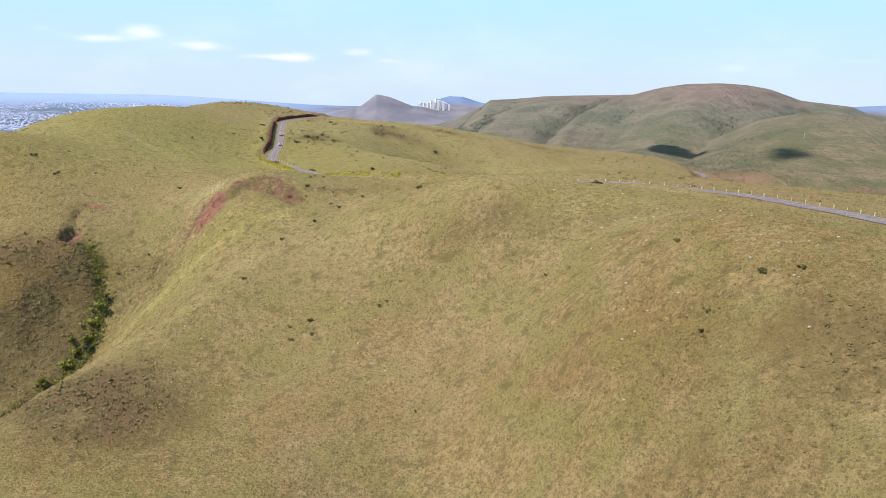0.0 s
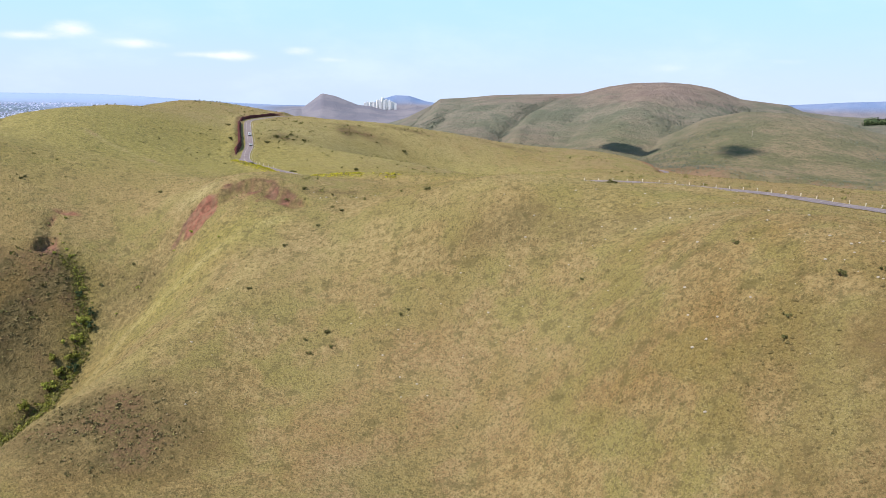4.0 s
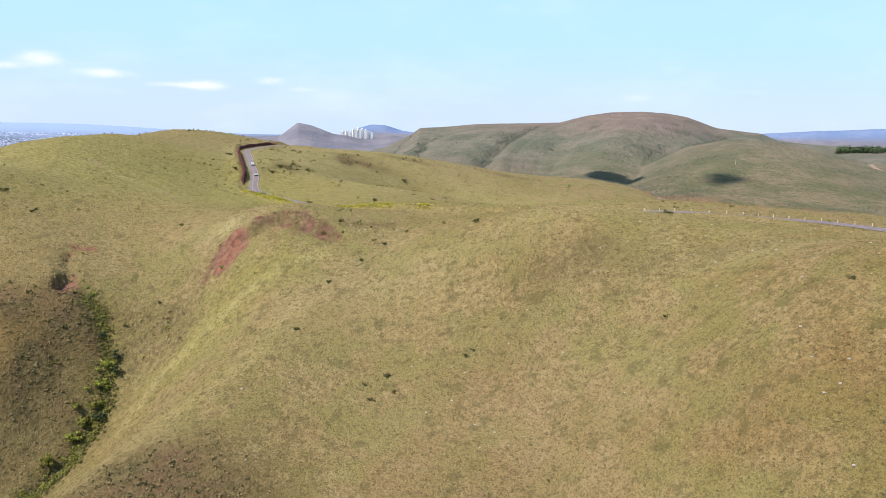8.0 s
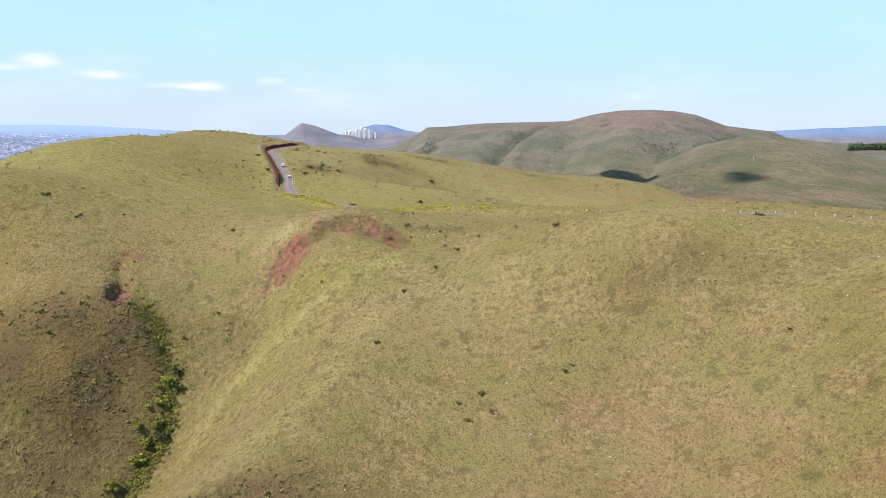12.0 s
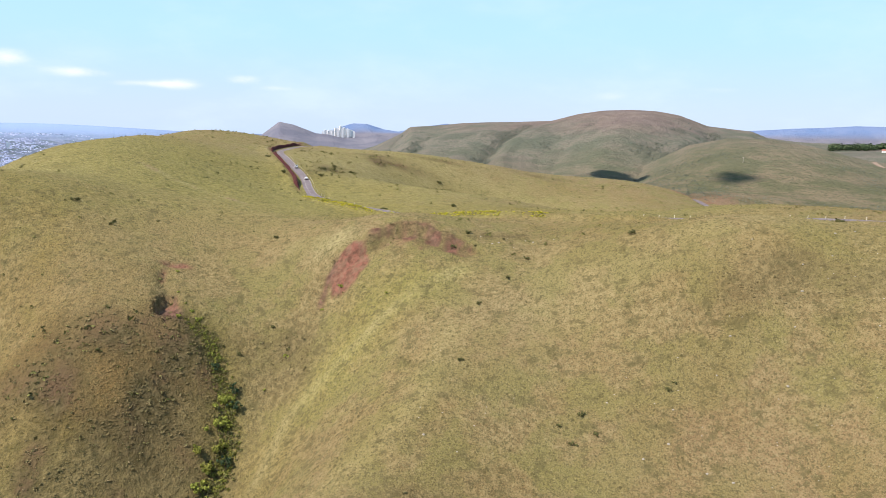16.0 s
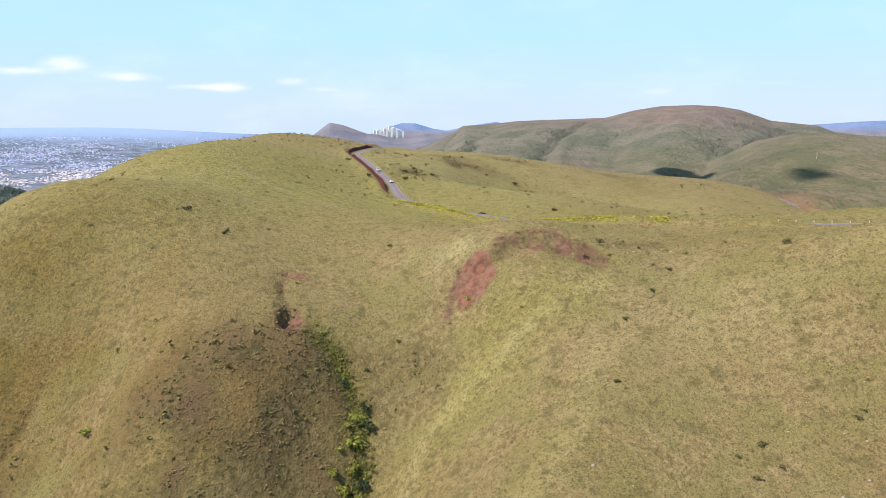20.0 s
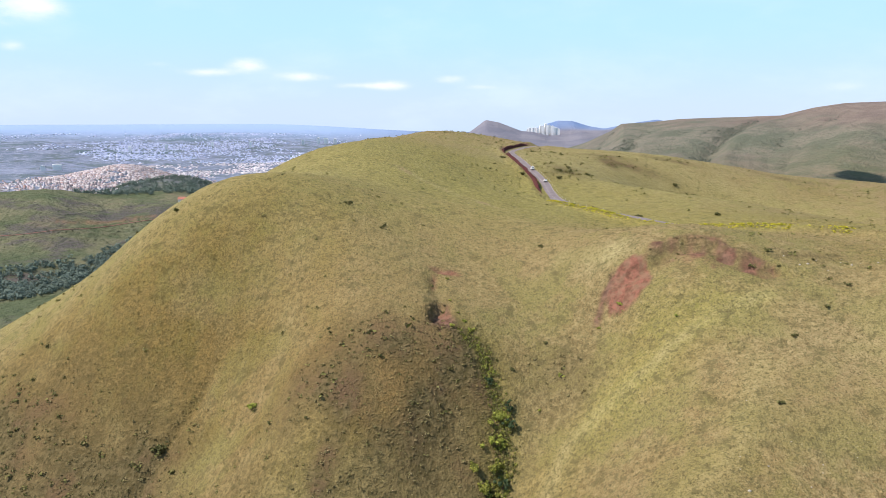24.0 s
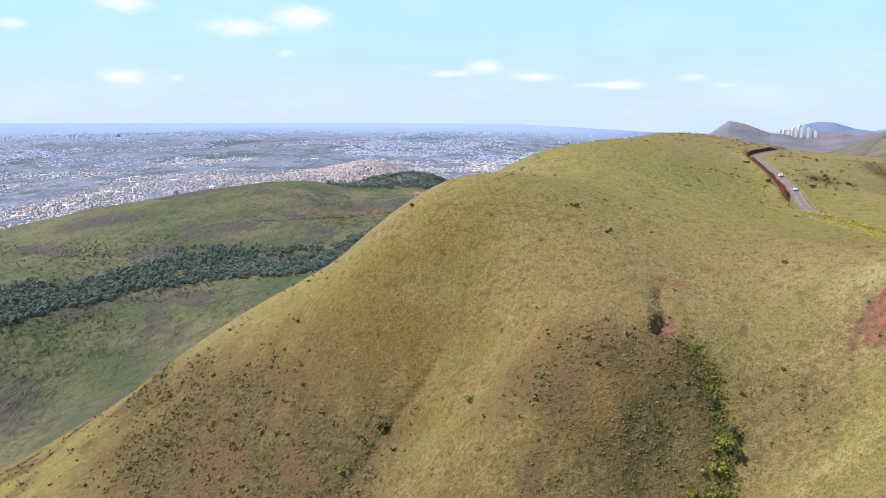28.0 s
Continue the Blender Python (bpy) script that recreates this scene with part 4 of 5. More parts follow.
def upland_bushes():
    """Knee-high bushes dotted over the upper hill and the hump beyond the road."""
    x, y = scatter(20000, 220, 740, -45, 50, 15, 0.8)
    g = np.random.default_rng(16)
    d, _, _ = along(x, y, ROAD)
    _, (scrub, moor, _, _) = covers(x, y)
    n = fbm(x, y, 45, 4, 45)
    keep = (g.random(len(x)) < 0.07 + 0.35 * step(0.05, 0.5, n) + 0.3 * (y > 440) * step(-0.1, 0.4, n) + scrub) & (d > 6) & (moor < 0.6)
    x, y = x[keep], y[keep]
    r = (0.3 + 0.75 * g.random(len(x)) ** 2.5) * (1 + 0.5 * step(0.2, 0.7, scrub[keep])) * (1 + 0.35 * (y > 440))
    c = np.stack([x, y, land(x, y) + 0.3 * r], -1)
    v, f = leaves(c, np.stack([1.25 * r, r, 0.75 * r], -1), 14, 0.3 * r + 0.04, 17)
    tagged(mesh_object("upland_bushes", v, f, OLIVE_LEAF), "small olive-dark bushes dotted over the upper hill", "bushes", kind="stuff")


upland_bushes()


def slope_bushes():
    """Olive bushes crowding the foot of the western slope."""
    g = np.random.default_rng(26)
    x = np.r_[-350 + 85 * g.normal(0, 0.7, 5200), -292 + 18 * g.normal(0, 0.7, 500)]
    y = np.r_[240 + 60 * g.normal(0, 0.7, 5200), 226 + 20 * g.normal(0, 0.7, 500)]
    _, (scrub, moor, _, _) = covers(x, y)
    keep = (g.random(len(x)) < 0.06 + 0.6 * step(0.25, 1.0, scrub) * step(-0.35, 0.3, fbm(x, y, 14, 3, 29))) & (moor < 0.5)
    x, y = x[keep], y[keep]
    r = 0.3 + 1.0 * g.random(len(x)) ** 3.0
    c = np.stack([x, y, land(x, y) + 0.35 * r], -1)
    v, f = leaves(c, np.stack([1.2 * r, r, 0.75 * r], -1), 16, 0.28 * r + 0.05, 27)
    tagged(mesh_object("slope_bushes", v, f, OLIVE_LEAF), "olive-green bushes crowding the foot of the western slope", "bushes", kind="stuff")


slope_bushes()


def shrub(name, x, y, radius, height, leaf, label, seed, parent_group="shrubs on the hillside"):
    """A shrub: forked stems under uneven leaf clumps."""
    base = new(name)
    base.location = (x, y, ground_z(x, y) - 0.05)
    tagged(base, label, "shrub", parent_group)
    g = np.random.default_rng(seed)
    for k in range(3):
        a = g.random() * 6.28
        bm = add_tube(bmesh.new(), (0, 0, 0), (0.4 * radius * math.cos(a), 0.4 * radius * math.sin(a), 0.65 * height), 0.07 * radius, 0.03 * radius, 6)
        part("stem", bm, BARK, base)
    clumps = int(5 + 3 * radius)
    c = np.stack([g.normal(0, 0.42 * radius, clumps), g.normal(0, 0.42 * radius, clumps), height * g.uniform(0.3, 0.85, clumps)], -1)
    rr = radius * g.uniform(0.3, 0.55, clumps)
    v, f = leaves(c, np.stack([rr, rr, rr * 0.85], -1), 34, 0.13 * radius + 0.04, seed, 0.3)
    crown = mesh_object("foliage", v, f, leaf)
    crown.parent = base
    return base


# single shrubs that stand out: x, y, radius, height
DARK = "dark green rounded shrub standing alone in dry grass"
for k, (x, y, r, h) in enumerate([
    (64.6, 122.7, 1.3, 1.3), (56.2, 145.3, 1.1, 1.1), (70.9, 120.0, 0.9, 0.8), (54.8, 121.3, 0.8, 0.6), (-48.4, 230.0, 1.1, 1.1), (-38.6, 238.3, 1.0, 0.9), (-10.2, 193.9, 0.8, 0.7),
    (-2.2, 239.4, 1.5, 1.5), (-36.8, 186.2, 0.9, 0.8), (-38.3, 191.3, 0.9, 0.7), (-56.6, 211.9, 1.0, 0.8), (-147, 239, 1.1, 1.0), (-158, 295.5, 1.1, 0.9), (-172, 306.4, 1.4, 0.9),
    (-157.5, 297.6, 1.0, 0.8), (-231.6, 298.6, 1.5, 1.5), (-103.8, 254.8, 1.0, 1.0), (-112.9, 247.8, 1.1, 1.1), (-104.8, 294.4, 1.2, 0.9), (-310, 284, 1.3, 1.2), (-264.6, 270.4, 1.2, 1.1),
    (-32.7, 193.3, 1.1, 0.8), (-31, 187.7, 1.0, 0.7), (-12.2, 192.9, 1.0, 0.8), (33.3, 176.3, 0.8, 0.7), (-0.3, 154.5, 0.7, 0.6), (52.7, 118.7, 0.9, 0.7), (-89.5, 514.6, 1.9, 1.6),
    (-83.6, 515.5, 2.2, 1.7), (-82.7, 536.7, 2.0, 1.6), (-72, 520.7, 2.0, 1.7), (-91.3, 479.9, 2.2, 1.9), (3.6, 623.8, 2.6, 2.2), (-1.6, 585.2, 2.2, 1.8), (-112, 470, 2.2, 2.0), (-126, 530, 2.0, 1.8),
    (-31, 246, 1.1, 0.9), (-50.5, 257.1, 1.2, 1.0), (-44.8, 262.4, 1.3, 1.0), (58.5, 232.3, 2.4, 1.4), (-62, 372, 1.4, 1.0), (-30, 372, 2.0, 1.5), (-88, 402, 2.2, 1.6),
]):
    shrub("shrub", x, y, 0.85 * r, 0.85 * h, LEAF, DARK, 100 + k)
for k, (x, y, r, h) in enumerate([(-183, 240.3, 1.6, 1.5), (-130, 254.5, 1.0, 0.9), (-120.5, 247.0, 1.2, 1.0), (-100, 246, 0.9, 0.7), (-84, 257, 0.9, 0.7), (-72, 244, 0.8, 0.6), (-126.5, 256.4, 0.8, 0.7), (-128.6, 258.6, 0.6, 0.5), (-124.4, 254.2, 1.1, 0.9), (-122.4, 251.6, 0.7, 0.6), (-120.0, 249.2, 0.9, 0.7), (-118.0, 246.4, 0.8, 0.7), (-131.4, 263.5, 0.6, 0.5), (-133.4, 274.0, 0.7, 0.5), (-105.5, 239.5, 0.7, 0.5), (-89.5, 254.0, 0.7, 0.5)]):
    shrub("shrub", x, y, r, h, BRIGHT_LEAF, "fresh yellow-green shrub standing out of the dry slope", 200 + k, "fresh green shrubs")
shrub("shrub", -211.4, 240.8, 2.4, 2.4, LEAF, "tall dark shrub at the head of a narrow rill", 250)


def tree(x, y, height, spread, leaf, label, seed):
    """A small tree: tapered trunk, limbs and a ragged crown."""
    base = new("tree")
    base.location = (x, y, ground_z(x, y) - 0.1)
    tagged(base, label, "tree", "trees in the gully")
    g = np.random.default_rng(seed)
    trunk = add_tube(bmesh.new(), (0, 0, 0), (0.1 * spread, 0, 0.55 * height), 0.05 * height, 0.025 * height, 8)
    for k in range(5):
        a = g.random() * 6.28
        add_tube(trunk, (0.08 * spread, 0, (0.3 + 0.05 * k) * height), (0.55 * spread * math.cos(a), 0.55 * spread * math.sin(a), (0.6 + 0.07 * k) * height), 0.02 * height, 0.008 * height, 5)
    part("trunk", trunk, BARK, base)
    n = 13
    c = np.stack([g.normal(0, 0.4 * spread, n), g.normal(0, 0.4 * spread, n), height * g.uniform(0.4, 0.95, n)], -1)
    rr = spread * g.uniform(0.25, 0.48, n)
    v, f = leaves(c, np.stack([rr, rr, rr * 0.85], -1), 60, 0.11 * spread, seed, 0.25)
    mesh_object("crown", v, f, leaf).parent = base
    return base


# Dark crowns put the shade beside the bright trees into leaf colour.
for k, (x, y, h, s, leaf, label) in enumerate([
    (-113.0, 238.8, 3.6, 1.6, WOOD_LEAF, "small tree in the gully, crown darkened as the thicket's shaded side"), (-112.4, 235.4, 3.4, 1.6, WOOD_LEAF, "small tree in the gully, crown darkened as the thicket's shaded side"),
    (-115.8, 237.0, 3.2, 2.5, BRIGHT_LEAF, "bright yellow-green small tree in the gully"), (-116.4, 232.6, 3.0, 2.6, BRIGHT_LEAF, "bright yellow-green small tree in the gully"),
    (-116.0, 228.4, 3.0, 2.5, FRESH_LEAF, "bright yellow-green small tree in the gully"), (-118.2, 223.8, 2.8, 2.5, FRESH_LEAF, "mid-green small tree in the gully"),
    (-120.4, 219.0, 2.8, 2.2, BRIGHT_LEAF, "bright yellow-green small tree in the gully"), (-114.2, 224.0, 3.4, 1.8, WOOD_LEAF, "small tree in the gully, crown darkened as the thicket's shaded side"),
    (-124.0, 212.0, 3.0, 2.5, FRESH_LEAF, "mid-green small tree in the gully"), (-118.6, 243.6, 2.4, 1.4, WOOD_LEAF, "small tree in the gully, crown darkened as the thicket's shaded side"),
    (-121.4, 226.6, 2.0, 1.8, FRESH_LEAF, "mid-green small tree in the gully"),
]):
    tree(x, y, h, s, leaf, label, 300 + k)


def gully_thicket():
    """Continuous low thicket along the wet bottom of the gully."""
    g = np.random.default_rng(140)
    p = np.array(smooth_line([(*q, 0.0) for q in GULLY[3:11]], 0.6))
    k = g.integers(0, len(p), 2400)
    u = k / len(p)
    x = p[k, 0] + g.normal(0, 1.0 + 1.3 * u) + 0.9
    y = p[k, 1] + g.normal(0, 1.1, 2400)
    keep = fbm(x, y, 7, 3, 141) + 0.5 * g.random(2400) + 0.5 * u > 0.15
    x, y, u = x[keep], y[keep], u[keep]
    r = (0.25 + 0.6 * g.random(len(x)) ** 2) * (0.7 + 0.9 * u)
    c = np.stack([x, y, land(x, y) + 0.6 * r], -1)
    pale = g.random(len(x)) < 0.45
    for name, some, leaf, label in (("green_thicket", pale, FRESH_LEAF, "mid-green bushes crowding the wet bottom of the gully"), ("dark_thicket", ~pale, OLIVE_LEAF, "dark olive bushes along the bottom of the gully")):
        v, f = leaves(c[some], np.stack([1.15 * r, 1.15 * r, r], -1)[some], 40, (0.2 * r + 0.03)[some], 142, 0.35)
        tagged(mesh_object(name, v, f, leaf), label, "bushes", kind="stuff")


gully_thicket()


def woods(name, places, crown, leaf, label, count=34, seed=0):
    c = np.array(places, float)
    g = np.random.default_rng(seed)
    r = crown * (0.6 + 0.8 * g.random(len(c)))
    c[:, 2] += 0.7 * r
    v, f = leaves(c, np.stack([r, r, r * 0.8], -1), count, 0.23 * r, seed, 0.78, 0.2)
    return tagged(mesh_object(name, v, f, leaf), label, "woods", kind="stuff")


def fill(az_low, az_high, r_low, r_high, count, seed, mask):
    g = np.random.default_rng(seed)
    a, r = g.uniform(az_low, az_high, count), g.uniform(r_low, r_high, count)
    x, y = EYE_X - r * np.sin(np.radians(a)), EYE_Y + r * np.cos(np.radians(a))
    keep = mask(a, r, x, y)
    return np.stack([x[keep], y[keep], land(x[keep], y[keep])], -1)


# woodland belt along the valley north-west of the hill: middle and half-width by azimuth
def belt(a, r, x, y):
    el = np.degrees(np.arctan2(land(x, y) - EYE_Z, r))
    top = np.interp(a, [26, 29, 33.7, 40.5, 46.8, 52.8, 58.2, 66], [-7.9, -8.2, -9.5, -10.4, -10.1, -11.3, -11.9, -12.5])
    low = np.interp(a, [26, 29, 33.7, 40.5, 46.8, 52.8, 58.2, 66], [-8.3, -8.9, -10.9, -12.0, -12.2, -12.9, -13.8, -14.5])
    ragged = 2.0 * fbm(x, y, 120, 5, 50) + 0.35 * rng.normal(0, 0.5, len(x))
    gaps = fbm(x, y, 40, 3, 49) > -0.3
    return (el < top + ragged) & (el > low + 0.7 * ragged) & gaps


woods("valley_woods", fill(26, 64, 560, 1250, 26000, 51, belt), 3.4, HAZED_LEAF, "dense woodland belt along the valley, greens painted bluish with haze", 40, 52)


def top_of_belt(a):
    return np.interp(a, [46.8, 52.8, 58.2, 66], [-10.1, -11.3, -11.9, -12.5])


def thickets(a, r, x, y):
    n = fbm(x, y, 130, 5, 55)
    el = np.degrees(np.arctan2(land(x, y) - EYE_Z, r))
    return (n > 0.1 + 0.45 * rng.random(len(x)) + 0.12 * (el > -9.6)) & ((el < -11.5) | (el > -9.9)) | (a > 46) & (el > top_of_belt(a)) & (el < -8.6) & (n > rng.random(len(x)) - 0.25)


woods("meadow_thickets", fill(20, 66, 520, 1330, 32000, 56, thickets), 1.6, THICKET_LEAF, "scattered dark thickets over the valley meadows", 16, 57)


def knoll_woods(a, r, x, y):
    return (np.abs(a - 30) < 5.5) & (fbm(x, y, 70, 3, 58) > 0.0)


woods("knoll_woods", fill(24, 36, 1330, 1560, 1200, 59, knoll_woods), 4.6, HAZED_LEAF, "wooded knoll at the edge of the city", 26, 60)


def range_woods(a, r, x, y):
    n = fbm(x, y, 130, 4, 61)
    rib = ravines(a, r, fbm(x, y, 420, 5, 5))
    return 1.3 * (0.36 - rib) + 0.5 * n + 0.45 * fbm(x, y, 60, 3, 66) + 0.5 * rng.random(len(x)) - 0.5 * step(1850, 2200, r) > 0.42


woods("range_woods", fill(-48, 0, 1520, 2200, 45000, 62, range_woods), 2.6, HAZED_RANGE_LEAF, "woodland in the ravines of the mountain range, green paled with painted haze", 14, 63)


def valley_scrub(a, r, x, y):
    return fbm(x, y, 110, 5, 64) + 0.4 * rng.random(len(x)) > 0.35


woods("valley_scrub", fill(-46, -14, 800, 1350, 16000, 65, valley_scrub), 1.4, HAZED_RANGE_LEAF, "scattered dark scrub over the eastern valley", 14, 66)

# ---------------------------------------------------------------- stones
def stones():
    g = np.random.default_rng(70)
    groups = [(20, 185, 45, 30, 40), (55, 135, 20, 25, 30), (0, 175, 25, 20, 20), (70, 130, 12, 18, 20), (60, 195, 30, 10, 40), (-60, 190, 15, 20, 15), (-32, 258, 10, 3, 14)]
    x = np.concatenate([cx + sx * g.normal(0, 0.6, n) for cx, cy, sx, sy, n in groups])
    y = np.concatenate([cy + sy * g.normal(0, 0.6, n) for cx, cy, sx, sy, n in groups])
    n = len(x)
    r = 0.1 + 0.22 * g.random(n) ** 2.5
    z = land(x, y)
    ico = bmesh.new()
    bmesh.ops.create_icosphere(ico, subdivisions=1, radius=1.0)
    base = np.array([v.co for v in ico.verts])
    tri = np.array([[v.index for v in f.verts] for f in ico.faces])
    ico.free()
    v = base[None] * (r[:, None, None] * (0.7 + 0.6 * g.random((n, len(base), 1)))) * np.array([1.3, 1.0, 0.8])
    v += np.stack([x, y, z + 0.25 * r], -1)[:, None]
    faces = (tri[None] + len(base) * np.arange(n)[:, None, None]).reshape(-1, 3)
    tagged(mesh_object("stones", v.reshape(-1, 3), faces, PALE_STONE), "small pale stones lying in the short grass", "stones", kind="stuff")


stones()

# ---------------------------------------------------------------- road furniture and vehicles
WHITE_PAINT = paint("white_paint", (0.78, 0.77, 0.73), 0.45, 0.4, grime=0.15)
CAR_WHITE = paint("car_white", (0.8, 0.8, 0.8), 0.25, 0.5, grime=0.05)
CAR_GLASS = paint("car_glass", (0.02, 0.025, 0.03), 0.08, 0.6, grime=0.0)
RUBBER = paint("rubber", (0.02, 0.02, 0.02), 0.9, 0.1)
STEEL = paint("steel", (0.55, 0.55, 0.55), 0.35, 0.5, 0.9, 0.1)
LAMP_RED = paint("lamp_red", (0.4, 0.03, 0.02), 0.3, 0.5, grime=0.0)
LAMP_CLEAR = paint("lamp_clear", (0.75, 0.75, 0.7), 0.15, 0.6, grime=0.0)
POST_PAINT = paint("post_paint", (0.58, 0.54, 0.4), 0.7, 0.2, grime=0.35, scale=8.0)


def on_road(line, s, across):
    """Place and heading on a road, s metres along it."""
    p = np.array(line)
    run = np.r_[0, np.cumsum(np.hypot(*np.diff(p[:, :2], axis=0).T))]
    q = [np.interp(s, run, p[:, k]) for k in range(3)]
    b = [np.interp(s + 2, run, p[:, k]) for k in range(3)]
    a = [np.interp(s - 2, run, p[:, k]) for k in range(3)]
    t = np.array(b) - np.array(a)
    t /= np.linalg.norm(t)
    return q[0] - t[1] * across, q[1] + t[0] * across, q[2], math.atan2(t[1], t[0]), math.asin(t[2])




def road_s(x, y):
    return float(along(np.array([x]), np.array([y]), ROAD)[1][0])


def guard_post():
    base = new("guard_post")
    tagged(base, "short pale painted guard post at the road edge", "post", "guard posts along the road")
    part("shaft", add_box(bmesh.new(), (0.18, 0.18, 0.9), (0, 0, 0.4), 0.03), POST_PAINT, base)
    part("cap", add_box(bmesh.new(), (0.22, 0.22, 0.1), (0, 0, 0.88), 0.02, 0.6), WHITE_PAINT, base, "white pyramid cap")
    part("reflector", add_box(bmesh.new(), (0.03, 0.1, 0.1), (0.1, 0, 0.65), 0.008), LAMP_RED, base, "small red reflector")
    return base


post = guard_post()
first = True
spots = [(s, 4.6) for s in np.arange(road_s(20, 280), road_s(108, 110), 5.2)] + [(s, 4.3) for s in np.arange(road_s(-119, 560), road_s(-78, 390), 5.5)]
for s, across in spots:
    x, y, _, turn, _ = on_road(ROAD, s, across)
    m = pose(x, y, ground_z(x, y) - 0.05, 0, 0, math.degrees(turn) - 90)
    if first:
        post.matrix_basis, first = m, False
    else:
        copy_thing(post, m)


def wheel(parent, x, y, r, wide):
    bm = bmesh.new()
    side = 1 if y > 0 else -1
    add_tube(bm, (x, y - wide / 2, r), (x, y + wide / 2, r), r, r, 18)
    tyre = part("tyre", bm, RUBBER, parent)
    part("rim", add_tube(bmesh.new(), (x, y + side * wide * 0.3, r), (x, y + side * (wide / 2 + 0.012), r), r * 0.6, r * 0.55, 14), STEEL, tyre, "steel rim")


def loft(sections):
    """A closed body from cross-sections (x, half width at sill, half width at top, sill z, top z)."""
    bm = bmesh.new()
    rings = []
    for x, wl, wt, zl, zt in sections:
        zs = zl + 0.55 * (zt - zl)
        ring = [(-wl * 0.94, zl), (-wl, zl + 0.12), (-wl, zs), (-wt, zt - 0.06), (-wt * 0.9, zt), (wt * 0.9, zt), (wt, zt - 0.06), (wl, zs), (wl, zl + 0.12), (wl * 0.94, zl)]
        rings.append([bm.verts.new((x, y, z)) for y, z in ring])
    for a, b in zip(rings, rings[1:]):
        for i in range(len(a)):
            j = (i + 1) % len(a)
            bm.faces.new((a[i], a[j], b[j], b[i]))
    bm.faces.new(rings[0])
    bm.faces.new(rings[-1][::-1])
    bmesh.ops.recalc_face_normals(bm, faces=bm.faces)
    return bm


def minibus(s, across):
    base = new("minibus")
    x, y, z, turn, climb = on_road(ROAD, s, across)
    base.matrix_basis = pose(x, y, z + 0.03, 0, -math.degrees(climb), math.degrees(turn) + 180)
    tagged(base, "white minibus with dark windows driving up the road", "minibus")
    part("body", loft([(-2.2, 0.8, 0.72, 0.42, 1.55), (-2.1, 0.86, 0.8, 0.34, 1.9), (-1.2, 0.87, 0.82, 0.32, 1.98), (1.2, 0.87, 0.82, 0.32, 1.98), (1.85, 0.86, 0.76, 0.32, 1.86), (2.15, 0.82, 0.7, 0.38, 1.2), (2.2, 0.78, 0.66, 0.45, 1.0)]), CAR_WHITE, base)
    for side in (-1, 1):
        for wx in (-1.5, -0.65, 0.2, 1.05):
            part("side_window", add_box(bmesh.new(), (0.68, 0.03, 0.46), (wx, side * 0.845, 1.5), 0.01), CAR_GLASS, base, "dark side window")
        part("headlight", add_tube(bmesh.new(), (2.17, side * 0.55, 0.86), (2.24, side * 0.55, 0.86), 0.12, 0.11, 14), LAMP_CLEAR, base, "round clear headlight")
        part("tail_light", add_box(bmesh.new(), (0.05, 0.1, 0.28), (-2.19, side * 0.68, 0.9), 0.01), LAMP_RED, base, "red tail light")
    part("windscreen", add_box(bmesh.new(), (0.04, 1.24, 0.5), (2.03, 0, 1.52), 0.01), CAR_GLASS, base, "dark windscreen")
    part("rear_window", add_box(bmesh.new(), (0.04, 1.1, 0.42), (-2.185, 0, 1.42), 0.01), CAR_GLASS, base, "dark rear window")
    for bx in (-2.24, 2.26):
        part("bumper", add_box(bmesh.new(), (0.1, 1.6, 0.16), (bx, 0, 0.46), 0.03), WHITE_PAINT, base)
    for wx in (-1.3, 1.3):
        for side in (-1, 1):
            wheel(base, wx, side * 0.76, 0.33, 0.2)
    return base


